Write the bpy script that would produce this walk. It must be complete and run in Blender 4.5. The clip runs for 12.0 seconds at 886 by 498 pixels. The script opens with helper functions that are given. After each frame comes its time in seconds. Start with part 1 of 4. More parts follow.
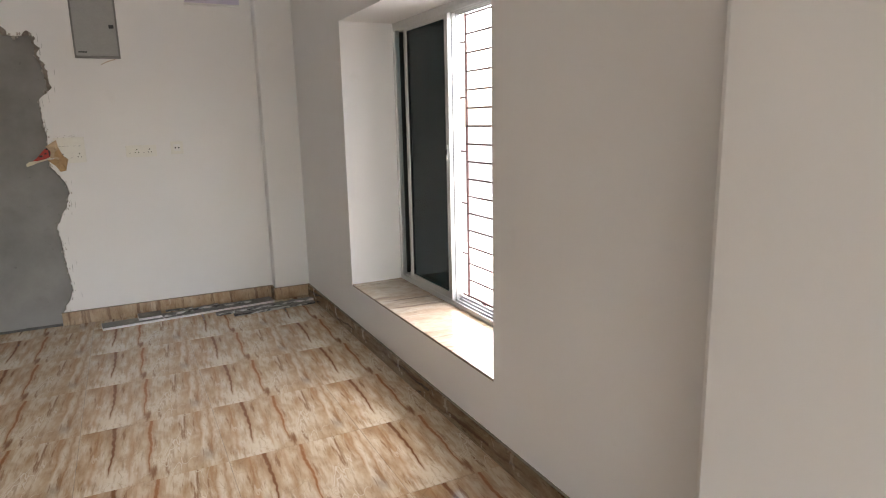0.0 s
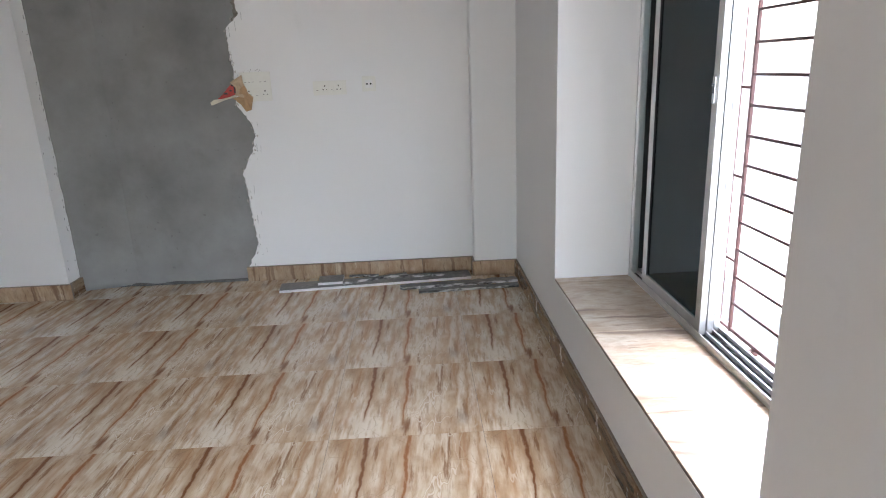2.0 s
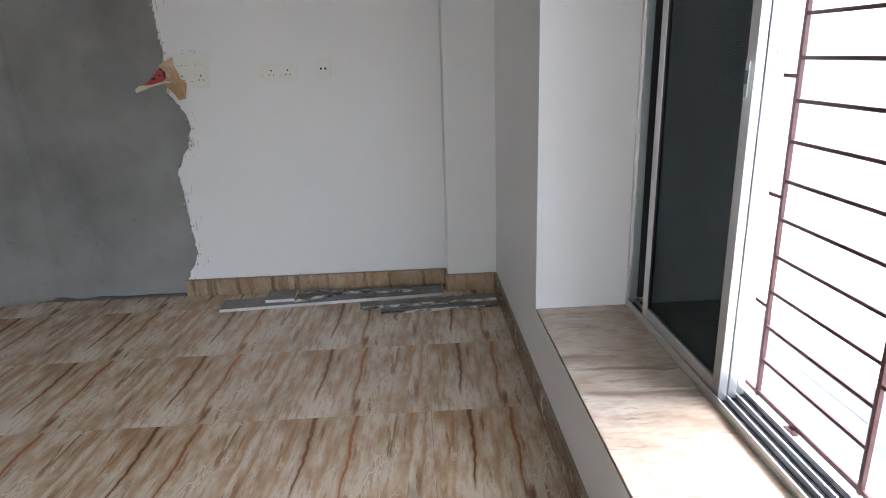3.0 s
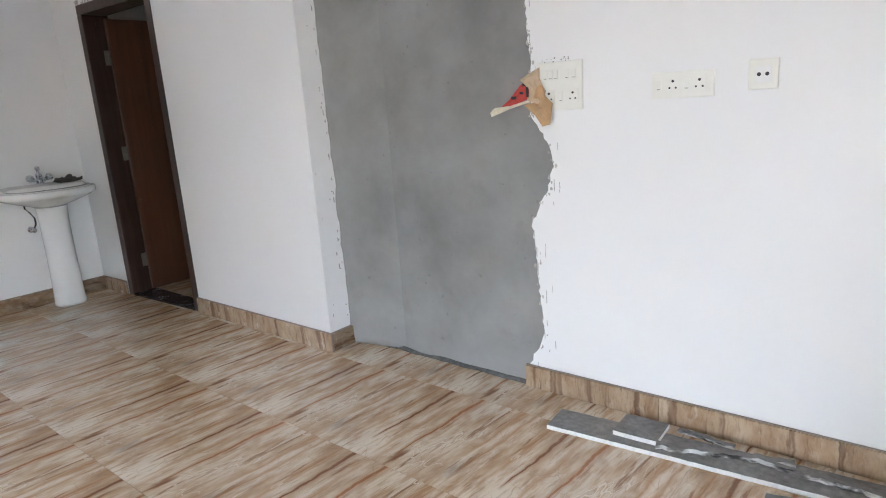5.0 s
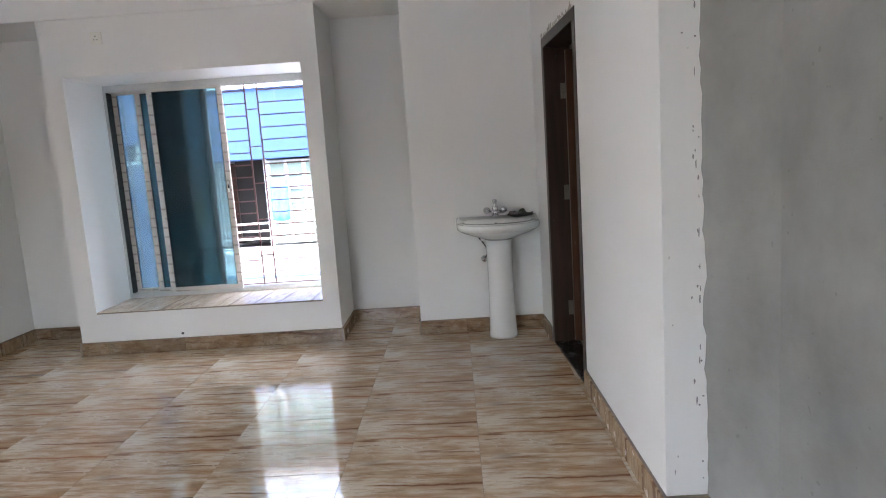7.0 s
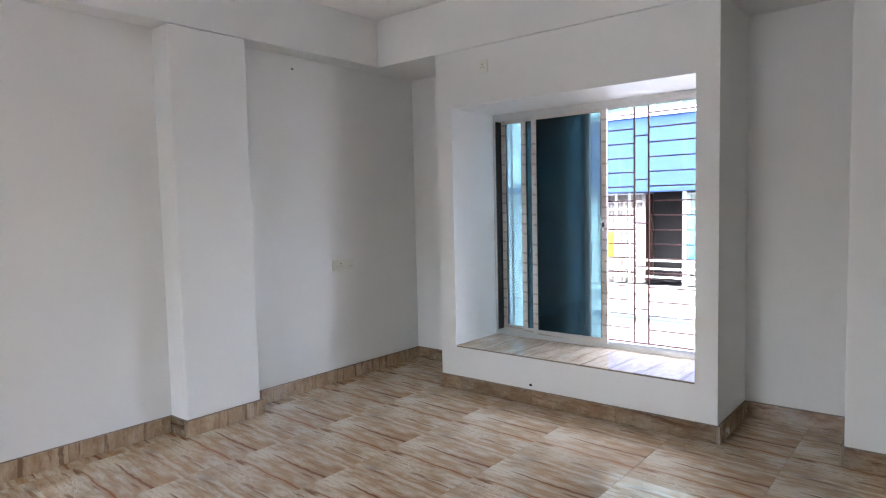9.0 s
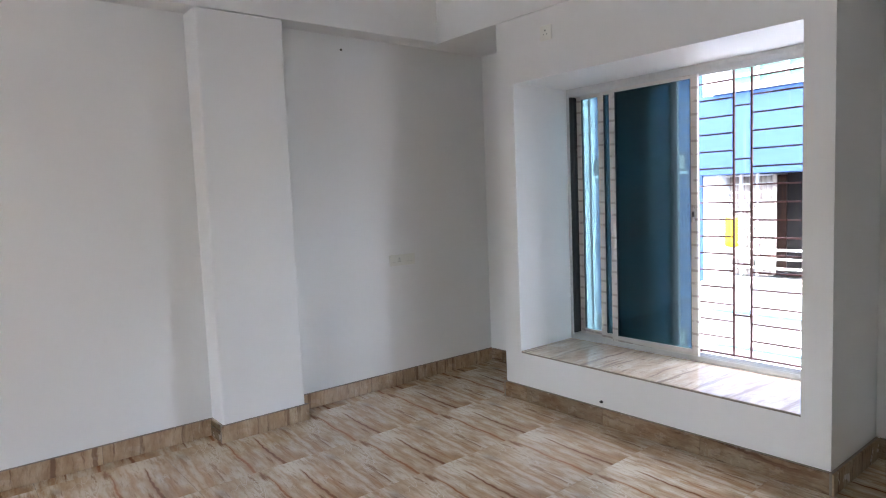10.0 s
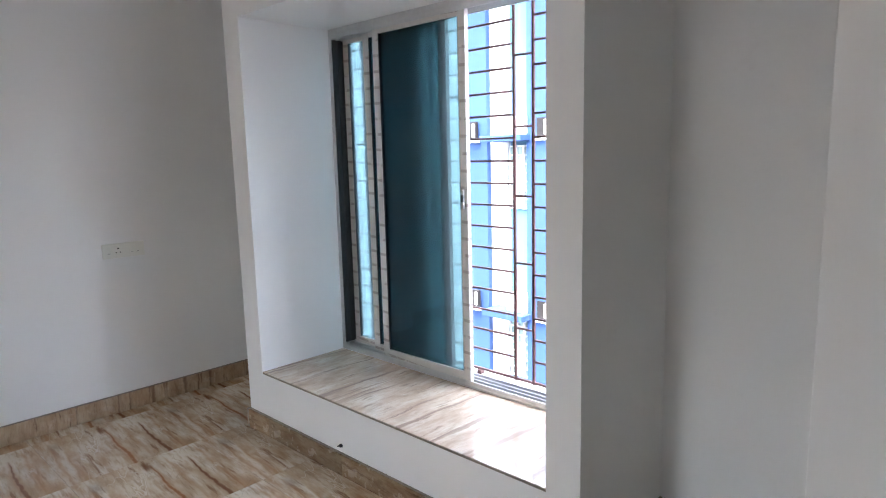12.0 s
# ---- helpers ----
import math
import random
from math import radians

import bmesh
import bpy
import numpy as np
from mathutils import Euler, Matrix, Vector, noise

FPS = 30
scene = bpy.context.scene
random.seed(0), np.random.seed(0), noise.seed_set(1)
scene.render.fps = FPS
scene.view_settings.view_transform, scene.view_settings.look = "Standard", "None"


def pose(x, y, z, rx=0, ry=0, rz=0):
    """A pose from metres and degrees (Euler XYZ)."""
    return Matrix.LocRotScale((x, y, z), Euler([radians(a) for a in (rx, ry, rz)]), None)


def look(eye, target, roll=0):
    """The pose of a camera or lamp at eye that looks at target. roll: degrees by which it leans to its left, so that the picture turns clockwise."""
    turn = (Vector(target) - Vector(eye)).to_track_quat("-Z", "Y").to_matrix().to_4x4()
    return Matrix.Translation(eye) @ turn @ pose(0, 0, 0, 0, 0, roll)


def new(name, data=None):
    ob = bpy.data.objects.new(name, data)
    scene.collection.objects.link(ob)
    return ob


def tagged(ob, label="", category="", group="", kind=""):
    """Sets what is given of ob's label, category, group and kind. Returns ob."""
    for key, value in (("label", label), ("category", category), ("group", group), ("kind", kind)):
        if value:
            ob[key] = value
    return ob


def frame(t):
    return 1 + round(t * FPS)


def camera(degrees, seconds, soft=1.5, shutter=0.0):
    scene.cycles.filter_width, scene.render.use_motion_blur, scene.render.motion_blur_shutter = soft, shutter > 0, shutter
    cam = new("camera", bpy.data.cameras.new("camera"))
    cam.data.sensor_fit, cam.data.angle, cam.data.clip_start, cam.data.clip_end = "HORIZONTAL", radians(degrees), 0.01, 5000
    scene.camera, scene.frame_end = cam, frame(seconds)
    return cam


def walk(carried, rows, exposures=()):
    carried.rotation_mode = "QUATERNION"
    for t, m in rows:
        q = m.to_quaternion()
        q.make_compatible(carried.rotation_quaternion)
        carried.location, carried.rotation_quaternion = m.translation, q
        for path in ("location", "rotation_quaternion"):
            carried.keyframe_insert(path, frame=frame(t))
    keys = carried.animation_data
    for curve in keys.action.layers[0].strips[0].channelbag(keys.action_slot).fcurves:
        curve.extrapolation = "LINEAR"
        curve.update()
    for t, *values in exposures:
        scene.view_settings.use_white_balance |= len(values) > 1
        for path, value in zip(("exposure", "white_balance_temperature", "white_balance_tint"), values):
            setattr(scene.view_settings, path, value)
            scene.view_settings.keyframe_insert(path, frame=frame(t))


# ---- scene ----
cam = camera(70.1, 12.0, 1.1)
PATH = [
    (0, (-0.047, 0.476, 1.459), (0.826, 2.23, 1.058), -1.3),
    (0.5, (0.081, 0.847, 1.446), (0.581, 2.74, 1.036), -2.3),
    (1, (0.341, 1.099, 1.429), (0.458, 3.055, 1.029), -2.5),
    (1.5, (0.505, 1.322, 1.409), (0.455, 3.268, 0.95), -2.6),
    (2, (0.62, 1.617, 1.376), (0.689, 3.538, 0.824), -2.2),
    (2.5, (0.73, 1.928, 1.356), (0.85, 3.841, 0.786), -1.9),
    (3, (0.796, 2.198, 1.353), (0.883, 4.107, 0.761), -1.8),
    (3.5, (0.775, 2.51, 1.394), (0.555, 4.416, 0.832), -3.5),
    (3.7, (0.743, 2.631, 1.395), (0.377, 4.518, 0.842), -4.0),
    (5.3, (0.865, 3.838, 1.276), (-0.56, 5.166, 0.821), -3.9),
    (5.5, (0.844, 3.989, 1.304), (-0.684, 5.197, 0.851), -4.0),
    (6, (0.769, 4.295, 1.317), (-0.981, 5.163, 0.883), -4.4),
    (6.5, (0.58, 4.598, 1.301), (-1.321, 5.097, 0.933), -4.5),
    (7, (0.393, 4.967, 1.329), (-1.586, 4.917, 1.046), -3.8),
    (7.4, (0.263, 5.052, 1.374), (-1.691, 4.693, 1.145), -3.7),
    (7.5, (0.193, 5.128, 1.351), (-1.742, 4.672, 1.134), -3.6),
    (7.7, (0.079, 5.179, 1.308), (-1.821, 4.579, 1.133), -2.8),
    (9.3, (-0.796, 5.065, 1.407), (-2.242, 3.691, 1.259), -1.8),
    (9.5, (-0.925, 5.061, 1.417), (-2.314, 3.629, 1.267), -2.1),
    (10, (-1.28, 5.073, 1.392), (-2.537, 3.527, 1.222), -2.3),
    (10.5, (-1.634, 5.066, 1.374), (-2.804, 3.459, 1.149), -2.4),
    (11, (-1.972, 4.994, 1.391), (-3.192, 3.436, 1.101), -2.1),
    (11.5, (-2.334, 5.011, 1.409), (-3.589, 3.483, 1.11), -1.5),
    (12, (-2.674, 5.008, 1.427), (-4.104, 3.643, 1.125), -1.4),
]
EXPOSURES = [(0.0, 4.22, 7200, 12), (0.5, 4.27, 6800, 11), (1.0, 4.5, 6350, 11), (1.5, 4.52, 6250, 10), (2.5, 4.3, 6200, 10), (3.0, 4.15, 6200, 10), (3.5, 4.8, 6150, 10), (5.5, 5.3, 6150, 10), (6.0, 4.87, 6250, 10), (6.5, 4.93, 6300, 10), (7.5, 5.05, 6300, 10), (9.5, 4.95, 6200, 10), (12.0, 4.97, 6200, 10)]
walk(cam, [(t, look(eye, target, roll)) for t, eye, target, roll in PATH], EXPOSURES)

# ---- exposure, world, sun ----
world = bpy.data.worlds.new("overcast_day")
world.use_nodes = True
wn = world.node_tree
sky = wn.nodes.new("ShaderNodeTexSky")
sky.sky_type = "NISHITA"
sky.sun_disc = False
sky.sun_elevation, sky.sun_rotation = radians(76), radians(78)
sky.air_density, sky.dust_density, sky.ozone_density = 1.0, 4.0, 1.0
veil = wn.nodes.new("ShaderNodeHueSaturation")      # thin cloud takes most of the blue out
veil.inputs["Saturation"].default_value = 0.6
wn.links.new(sky.outputs[0], veil.inputs["Color"])
wn.links.new(veil.outputs[0], wn.nodes["Background"].inputs[0])
wn.nodes["Background"].inputs[1].default_value = 0.15
scene.world = world
sun_data = bpy.data.lights.new("sun", "SUN")
sun_data.energy, sun_data.angle, sun_data.color = 0.05, radians(40), (1.0, 0.99, 0.97)
sun = new("sun", sun_data)
sun.matrix_world = look((24, 5, 97), (0, 0, 0))
# added sky light: lamp in a guessed, unseen opening behind the walk's start
fill_data = bpy.data.lights.new("added_fill_daylight", "AREA")
fill_data.shape, fill_data.size, fill_data.size_y = "RECTANGLE", 2.0, 2.1
fill_data.energy, fill_data.color = 1.4, (1.0, 0.985, 0.96)
added_fill_daylight = new("added_fill_daylight", fill_data)
added_fill_daylight.matrix_world = look((-0.2, -3.35, 1.1), (-0.2, 4.0, 1.1))


# ---- materials ----
class Mat:
    """A node material with short helpers for its texture network."""

    def __init__(self, name, rough=0.5, metal=0.0, color=(0.8, 0.8, 0.8)):
        self.m = bpy.data.materials.new(name)
        self.m.use_nodes = True
        self.nt = self.m.node_tree
        self.b = self.nt.nodes["Principled BSDF"]
        self.b.inputs["Roughness"].default_value = rough
        self.b.inputs["Metallic"].default_value = metal
        self.b.inputs["Base Color"].default_value = (*color, 1)
        self.tc = self.nt.nodes.new("ShaderNodeTexCoord")

    def put(self, value, socket):
        if isinstance(value, bpy.types.NodeSocket):
            self.nt.links.new(value, socket)
        elif isinstance(value, (tuple, list)) and len(value) == 3 and socket.type == "RGBA":
            socket.default_value = (*value, 1)
        else:
            socket.default_value = value

    def math(self, op, a, b=0.0, c=None):
        n = self.nt.nodes.new("ShaderNodeMath")
        n.operation = op
        self.put(a, n.inputs[0])
        self.put(b, n.inputs[1])
        if c is not None:
            self.put(c, n.inputs[2])
        return n.outputs[0]

    def vec(self, x, y, z):
        n = self.nt.nodes.new("ShaderNodeCombineXYZ")
        for i, v in enumerate((x, y, z)):
            self.put(v, n.inputs[i])
        return n.outputs[0]

    def split(self, v):
        n = self.nt.nodes.new("ShaderNodeSeparateXYZ")
        self.put(v, n.inputs[0])
        return n.outputs[0], n.outputs[1], n.outputs[2]

    def scaled(self, v, s):
        n = self.nt.nodes.new("ShaderNodeMapping")
        self.put(v, n.inputs["Vector"])
        n.inputs["Scale"].default_value = s
        return n.outputs[0]

    def noise(self, v, scale, detail=3.0, rough=0.55, distortion=0.0):
        n = self.nt.nodes.new("ShaderNodeTexNoise")
        self.put(v, n.inputs["Vector"])
        n.inputs["Scale"].default_value = scale
        n.inputs["Detail"].default_value = detail
        n.inputs["Roughness"].default_value = rough
        n.inputs["Distortion"].default_value = distortion
        return n.outputs[0]

    def ramp(self, f, stops):
        n = self.nt.nodes.new("ShaderNodeValToRGB")
        self.put(f, n.inputs[0])
        e = n.color_ramp.elements
        while len(e) < len(stops):
            e.new(0.5)
        for el, (pos, col) in zip(e, stops):
            el.position = pos
            el.color = (*col, 1) if not isinstance(col, float) else (col, col, col, 1)
        return n.outputs[0]

    def mix(self, f, a, b, blend="MIX"):
        n = self.nt.nodes.new("ShaderNodeMix")
        n.data_type, n.blend_type = "RGBA", blend
        self.put(f, n.inputs[0])
        self.put(a, n.inputs[6])
        self.put(b, n.inputs[7])
        return n.outputs[2]

    def step(self, f, lo, hi, a=0.0, b=1.0):
        n = self.nt.nodes.new("ShaderNodeMapRange")
        self.put(f, n.inputs[0])
        for i, v in enumerate((lo, hi, a, b)):
            n.inputs[i + 1].default_value = v
        return n.outputs[0]

    def random(self):
        return self.nt.nodes.new("ShaderNodeObjectInfo").outputs["Random"]

    def color(self, c):
        self.put(c, self.b.inputs["Base Color"])
        return self

    def rough(self, r):
        self.put(r, self.b.inputs["Roughness"])
        return self

    def bump(self, h, strength=0.2, distance=0.01):
        n = self.nt.nodes.new("ShaderNodeBump")
        n.inputs["Strength"].default_value, n.inputs["Distance"].default_value = strength, distance
        self.put(h, n.inputs["Height"])
        self.nt.links.new(n.outputs[0], self.b.inputs["Normal"])
        return self


def painted_wall():
    m = Mat("white_wall_paint", 0.55)
    v = m.tc.outputs["Object"]
    big = m.noise(v, 0.9, 2)
    fine = m.noise(v, 55, 4)
    c = m.ramp(big, [(0.3, (0.805, 0.80, 0.785)), (0.7, (0.855, 0.85, 0.835))])
    smudge = m.step(m.noise(v, 5.5, 4, 0.65), 0.66, 0.8)
    c = m.mix(m.math("MULTIPLY", smudge, 0.18), c, (0.6, 0.57, 0.53))
    m.color(c).rough(m.step(big, 0.3, 0.7, 0.45, 0.6))
    wave = m.math("ADD", m.math("MULTIPLY", fine, 0.25), m.noise(v, 7, 2))
    return m.bump(wave, 0.08, 0.01).m


def render_plaster():
    m = Mat("grey_cement_render", 0.9)
    v = m.tc.outputs["Object"]
    big = m.noise(v, 2.2, 5, 0.6)
    c = m.ramp(big, [(0.25, (0.185, 0.182, 0.174)), (0.5, (0.25, 0.247, 0.238)), (0.75, (0.32, 0.317, 0.306))])
    dark = m.step(m.noise(v, 6, 3, 0.5), 0.62, 0.75)
    c = m.mix(m.math("MULTIPLY", dark, 0.3), c, (0.17, 0.165, 0.155))
    spot = m.step(m.noise(v, 38, 1, 0.4), 0.76, 0.79)
    c = m.mix(m.math("MULTIPLY", spot, 0.3), c, (0.11, 0.105, 0.1))
    x, y, z = m.split(v)
    damp = m.step(m.math("ADD", z, m.math("MULTIPLY", m.noise(v, 5, 3), 0.25)), 0.16, 0.3, 1.0, 0.0)
    c = m.mix(m.math("MULTIPLY", damp, 0.35), c, (0.36, 0.36, 0.355))
    trowel = m.noise(m.scaled(v, (1, 1, 3)), 9, 5, 0.65)
    return m.color(c).bump(m.math("ADD", trowel, m.math("MULTIPLY", m.noise(v, 120, 2), 0.3)), 0.22, 0.01).m


def marbled_floor_tile():
    """Polished floor tile, the same print on each: cream ground, tan clouds, two dark veins, pale wandering lines."""
    m = Mat("wood_vein_floor_tile", 0.05)
    x, y, z = m.split(m.tc.outputs["Object"])
    flat = m.vec(x, y, 0.0)

    def field(sx, sy, seed, detail=4, rough=0.6):
        return m.noise(m.vec(m.math("MULTIPLY", x, sx), m.math("MULTIPLY", y, sy), seed), 1.0, detail, rough)

    def shifted(f, amount):
        return m.math("MULTIPLY", m.math("SUBTRACT", f, 0.5), amount)

    lean = m.math("ADD", x, m.math("MULTIPLY", y, -0.06))
    u = m.math("ADD", m.math("ADD", lean, shifted(field(2.5, 4.5, 0.3, 2), 0.04)), shifted(field(14, 20, 1.7, 4), 0.014))

    def streaks(across, along, seed, detail=5, rough=0.6):
        return m.noise(m.vec(m.math("MULTIPLY", lean, across), m.math("MULTIPLY", y, along), seed), 1.0, detail, rough)

    # cream ground with grey and tan streaks drawn out along the tile, brushed and broken across
    c = m.ramp(streaks(9.0, 2.0, 3.0, 5, 0.58), [(0.32, (0.39, 0.26, 0.16)), (0.43, (0.55, 0.43, 0.315)), (0.52, (0.66, 0.57, 0.465)), (0.66, (0.74, 0.68, 0.60))])
    c = m.mix(m.step(streaks(22, 3.4, 8.0, 5, 0.58), 0.50, 0.63, 0.0, 0.75), c, (0.40, 0.255, 0.145))
    c = m.mix(m.step(field(15, 8, 12.0, 4, 0.58), 0.53, 0.66, 0.0, 0.45), c, (0.39, 0.26, 0.16))
    c = m.mix(m.step(streaks(17, 4.0, 16.0, 4, 0.55), 0.55, 0.66, 0.0, 0.4), c, (0.77, 0.72, 0.65))
    c = m.mix(m.step(streaks(58, 7, 5.0, 4, 0.6), 0.54, 0.68, 0.0, 0.55), c, (0.27, 0.16, 0.09))
    c = m.mix(m.step(streaks(31, 3.0, 25.0, 5, 0.62), 0.585, 0.66, 0.0, 0.8), c, (0.23, 0.115, 0.055))

    def band(centre, half, soft):
        d = m.math("ABSOLUTE", m.math("SUBTRACT", u, centre))
        return m.step(d, half, half + soft, 1.0, 0.0)

    def lay(mask, much, col):
        nonlocal c
        c = m.mix(m.math("MULTIPLY", mask, much), c, col)

    rag = m.step(m.noise(m.scaled(flat, (55, 16, 1)), 1.0, 4), 0.30, 0.46, 0.12, 1.0)

    def vein(centre, half, south, north, col, much, halo):
        """A streak that is widest at its north end and thins out towards its south end."""
        d = m.math("ABSOLUTE", m.math("SUBTRACT", u, centre))
        t = m.step(y, south, north, 0.0, 1.0)
        wide = m.math("ADD", m.math("MULTIPLY", t, half * 0.8), half * 0.25)
        core = m.step(m.math("DIVIDE", d, wide), 0.45, 1.0, 1.0, 0.0)
        edge = m.step(m.math("DIVIDE", d, wide), 1.0, 3.4, 1.0, 0.0)
        live = m.step(y, south - 0.03, south + 0.05, 0.0, 1.0)
        lay(m.math("MULTIPLY", edge, live), halo, tuple(0.5 * k + 0.5 * g for k, g in zip(col, (0.56, 0.40, 0.26))))
        lay(m.math("MULTIPLY", m.math("MULTIPLY", core, live), rag), much, col)

    vein(-0.165, 0.0125, -0.17, 0.28, (0.18, 0.07, 0.025), 0.92, 0.6)
    vein(-0.004, 0.0105, -0.24, 0.20, (0.30, 0.125, 0.045), 0.88, 0.55)
    vein(-0.235, 0.008, -0.28, 0.0, (0.38, 0.205, 0.10), 0.3, 0.45)
    vein(-0.085, 0.007, -0.26, -0.02, (0.38, 0.215, 0.11), 0.3, 0.45)
    vein(0.215, 0.010, -0.05, 0.3, (0.36, 0.20, 0.10), 0.45, 0.5)
    vein(0.265, 0.006, -0.27, -0.1, (0.33, 0.18, 0.09), 0.4, 0.3)
    # brown foot of the second vein, grey-brown smudge near the south edge
    foot = m.math("MULTIPLY", band(0.008, 0.008, 0.02), m.step(m.math("ABSOLUTE", m.math("ADD", y, 0.225)), 0.02, 0.06, 1.0, 0.0))
    lay(foot, 0.7, (0.20, 0.09, 0.04))
    smudge = m.math("MULTIPLY", band(0.245, 0.012, 0.03), m.step(m.math("ABSOLUTE", m.math("ADD", y, 0.19)), 0.02, 0.08, 1.0, 0.0))
    lay(m.math("MULTIPLY", smudge, field(40, 18, 2.2, 3)), 0.9, (0.21, 0.155, 0.12))
    # pale wandering lines with a thin dark edge, thickest in a strip east of the second vein
    lines = m.math("ABSOLUTE", m.math("SUBTRACT", streaks(9, 2.4, 21.0, 3, 0.5), 0.5))
    zone = m.math("MAXIMUM", band(0.11, 0.05, 0.06), m.step(field(6, 6, 30.0, 2), 0.56, 0.66, 0.0, 0.7))
    lay(m.math("MULTIPLY", m.step(lines, 0.008, 0.016, 1.0, 0.0), zone), 0.45, (0.40, 0.27, 0.165))
    lay(m.math("MULTIPLY", m.step(lines, 0.003, 0.009, 1.0, 0.0), zone), 0.6, (0.86, 0.82, 0.75))
    # hairline cracks that run out from the first vein
    crack = m.nt.nodes.new("ShaderNodeTexVoronoi")
    crack.feature = "DISTANCE_TO_EDGE"
    m.put(m.vec(m.math("MULTIPLY", u, 17.0), m.math("MULTIPLY", y, 13.0), 0.0), crack.inputs["Vector"])
    crack.inputs["Scale"].default_value = 1.0
    ck = m.math("MULTIPLY", m.step(crack.outputs["Distance"], 0.0, 0.02, 1.0, 0.0), m.step(field(5, 5, 40.0, 2), 0.52, 0.6))
    lay(ck, 0.45, (0.25, 0.165, 0.10))
    tint = m.step(m.random(), 0.0, 1.0, 0.90, 0.96)
    c = m.mix(1.0, c, m.vec(tint, m.math("MULTIPLY", tint, 0.94), m.math("MULTIPLY", tint, 0.83)), "MULTIPLY")
    m.color(c)
    dust = m.noise(m.tc.outputs["Object"], 14, 4)
    m.rough(m.step(dust, 0.3, 0.75, 0.045, 0.12))
    return m.bump(m.noise(flat, 9, 2), 0.012, 0.01).m


def wood_vein_tile(name, cross, along, polish, pale=0.0, tone=(0.66, 0.78)):
    """Glazed tile printed with cream and brown veins. cross, along: local axes over and along the veins."""
    m = Mat(name, polish)
    xyz = m.split(m.tc.outputs["Object"])
    rnd = m.random()
    u = m.math("ADD", xyz[cross], m.math("MULTIPLY", rnd, 7.3))
    w = m.math("ADD", xyz[along], m.math("MULTIPLY", rnd, 3.1))
    flat = m.vec(u, w, 0.0)
    bend = m.math("MULTIPLY", m.math("SUBTRACT", m.noise(m.scaled(flat, (2, 5, 1)), 1.0, 3), 0.5), 0.04)
    kink = m.math("MULTIPLY", m.math("SUBTRACT", m.noise(m.scaled(flat, (12, 30, 1)), 1.0, 3), 0.5), 0.013)
    uu = m.math("ADD", m.math("ADD", u, m.math("ADD", bend, kink)), m.math("MULTIPLY", w, 0.05))

    def layer(across, length, seed, detail=5, rough=0.62):
        return m.noise(m.vec(m.math("MULTIPLY", uu, across), m.math("MULTIPLY", w, length), seed), 1.0, detail, rough)

    c = m.ramp(layer(9.0, 3.0, 0.0, 7, 0.66), [(0.30, (0.29, 0.165, 0.085)), (0.42, (0.50, 0.35, 0.23)), (0.52, (0.64, 0.505, 0.375)), (0.66, (0.77, 0.675, 0.555))])
    patch = layer(13.0, 7.0, 4.0)
    c = m.mix(m.step(patch, 0.53, 0.66, 0.0, 0.5), c, (0.34, 0.22, 0.13))
    c = m.mix(m.step(patch, 0.42, 0.30, 0.0, 0.5), c, (0.74, 0.66, 0.55))
    fine = layer(80.0, 12.0, 1.0, 4, 0.7)
    c = m.mix(m.step(fine, 0.52, 0.70, 0.0, 0.6), c, (0.27, 0.15, 0.075))
    short = layer(34.0, 4.5, 2.0)
    c = m.mix(m.step(short, 0.585, 0.67, 0.0, 0.85), c, (0.18, 0.08, 0.033))
    c = m.mix(m.step(short, 0.36, 0.30, 0.0, 0.7), c, (0.80, 0.74, 0.65))
    streak = m.noise(m.vec(m.math("MULTIPLY", uu, 21.0), m.math("MULTIPLY", w, 1.1), 9.0), 1.0, 2)
    c = m.mix(m.step(streak, 0.57, 0.66, 0.0, 0.85), c, (0.17, 0.07, 0.026))
    if pale:
        c = m.mix(pale, c, (0.80, 0.765, 0.71))
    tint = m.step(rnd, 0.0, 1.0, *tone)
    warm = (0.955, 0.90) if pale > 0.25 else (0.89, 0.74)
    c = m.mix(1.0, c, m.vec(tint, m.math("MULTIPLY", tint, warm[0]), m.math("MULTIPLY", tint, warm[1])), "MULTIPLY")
    m.color(c)
    dust = m.noise(m.tc.outputs["Object"], 14, 4)
    m.rough(m.step(dust, 0.3, 0.75, polish, polish + 0.1))
    return m.bump(m.noise(flat, 9, 2), 0.02, 0.01).m


def plain(name, color, rough=0.5, metal=0.0, grain=30.0, spread=0.12, bump=0.05):
    """A plain surface with slight grain at two scales."""
    m = Mat(name, rough, metal)
    v = m.tc.outputs["Object"]
    f = m.math("ADD", m.math("MULTIPLY", m.noise(v, grain, 3), 0.5), m.math("MULTIPLY", m.noise(v, grain / 9, 3), 0.5))
    lo, hi = [tuple(max(0.0, min(1.0, ch * k)) for ch in color) for k in (1 - spread, 1 + spread)]
    m.color(m.ramp(f, [(0.3, lo), (0.7, hi)])).rough(m.step(f, 0.3, 0.7, max(0.02, rough - 0.06), min(1, rough + 0.06)))
    return m.bump(f, bump, 0.005).m


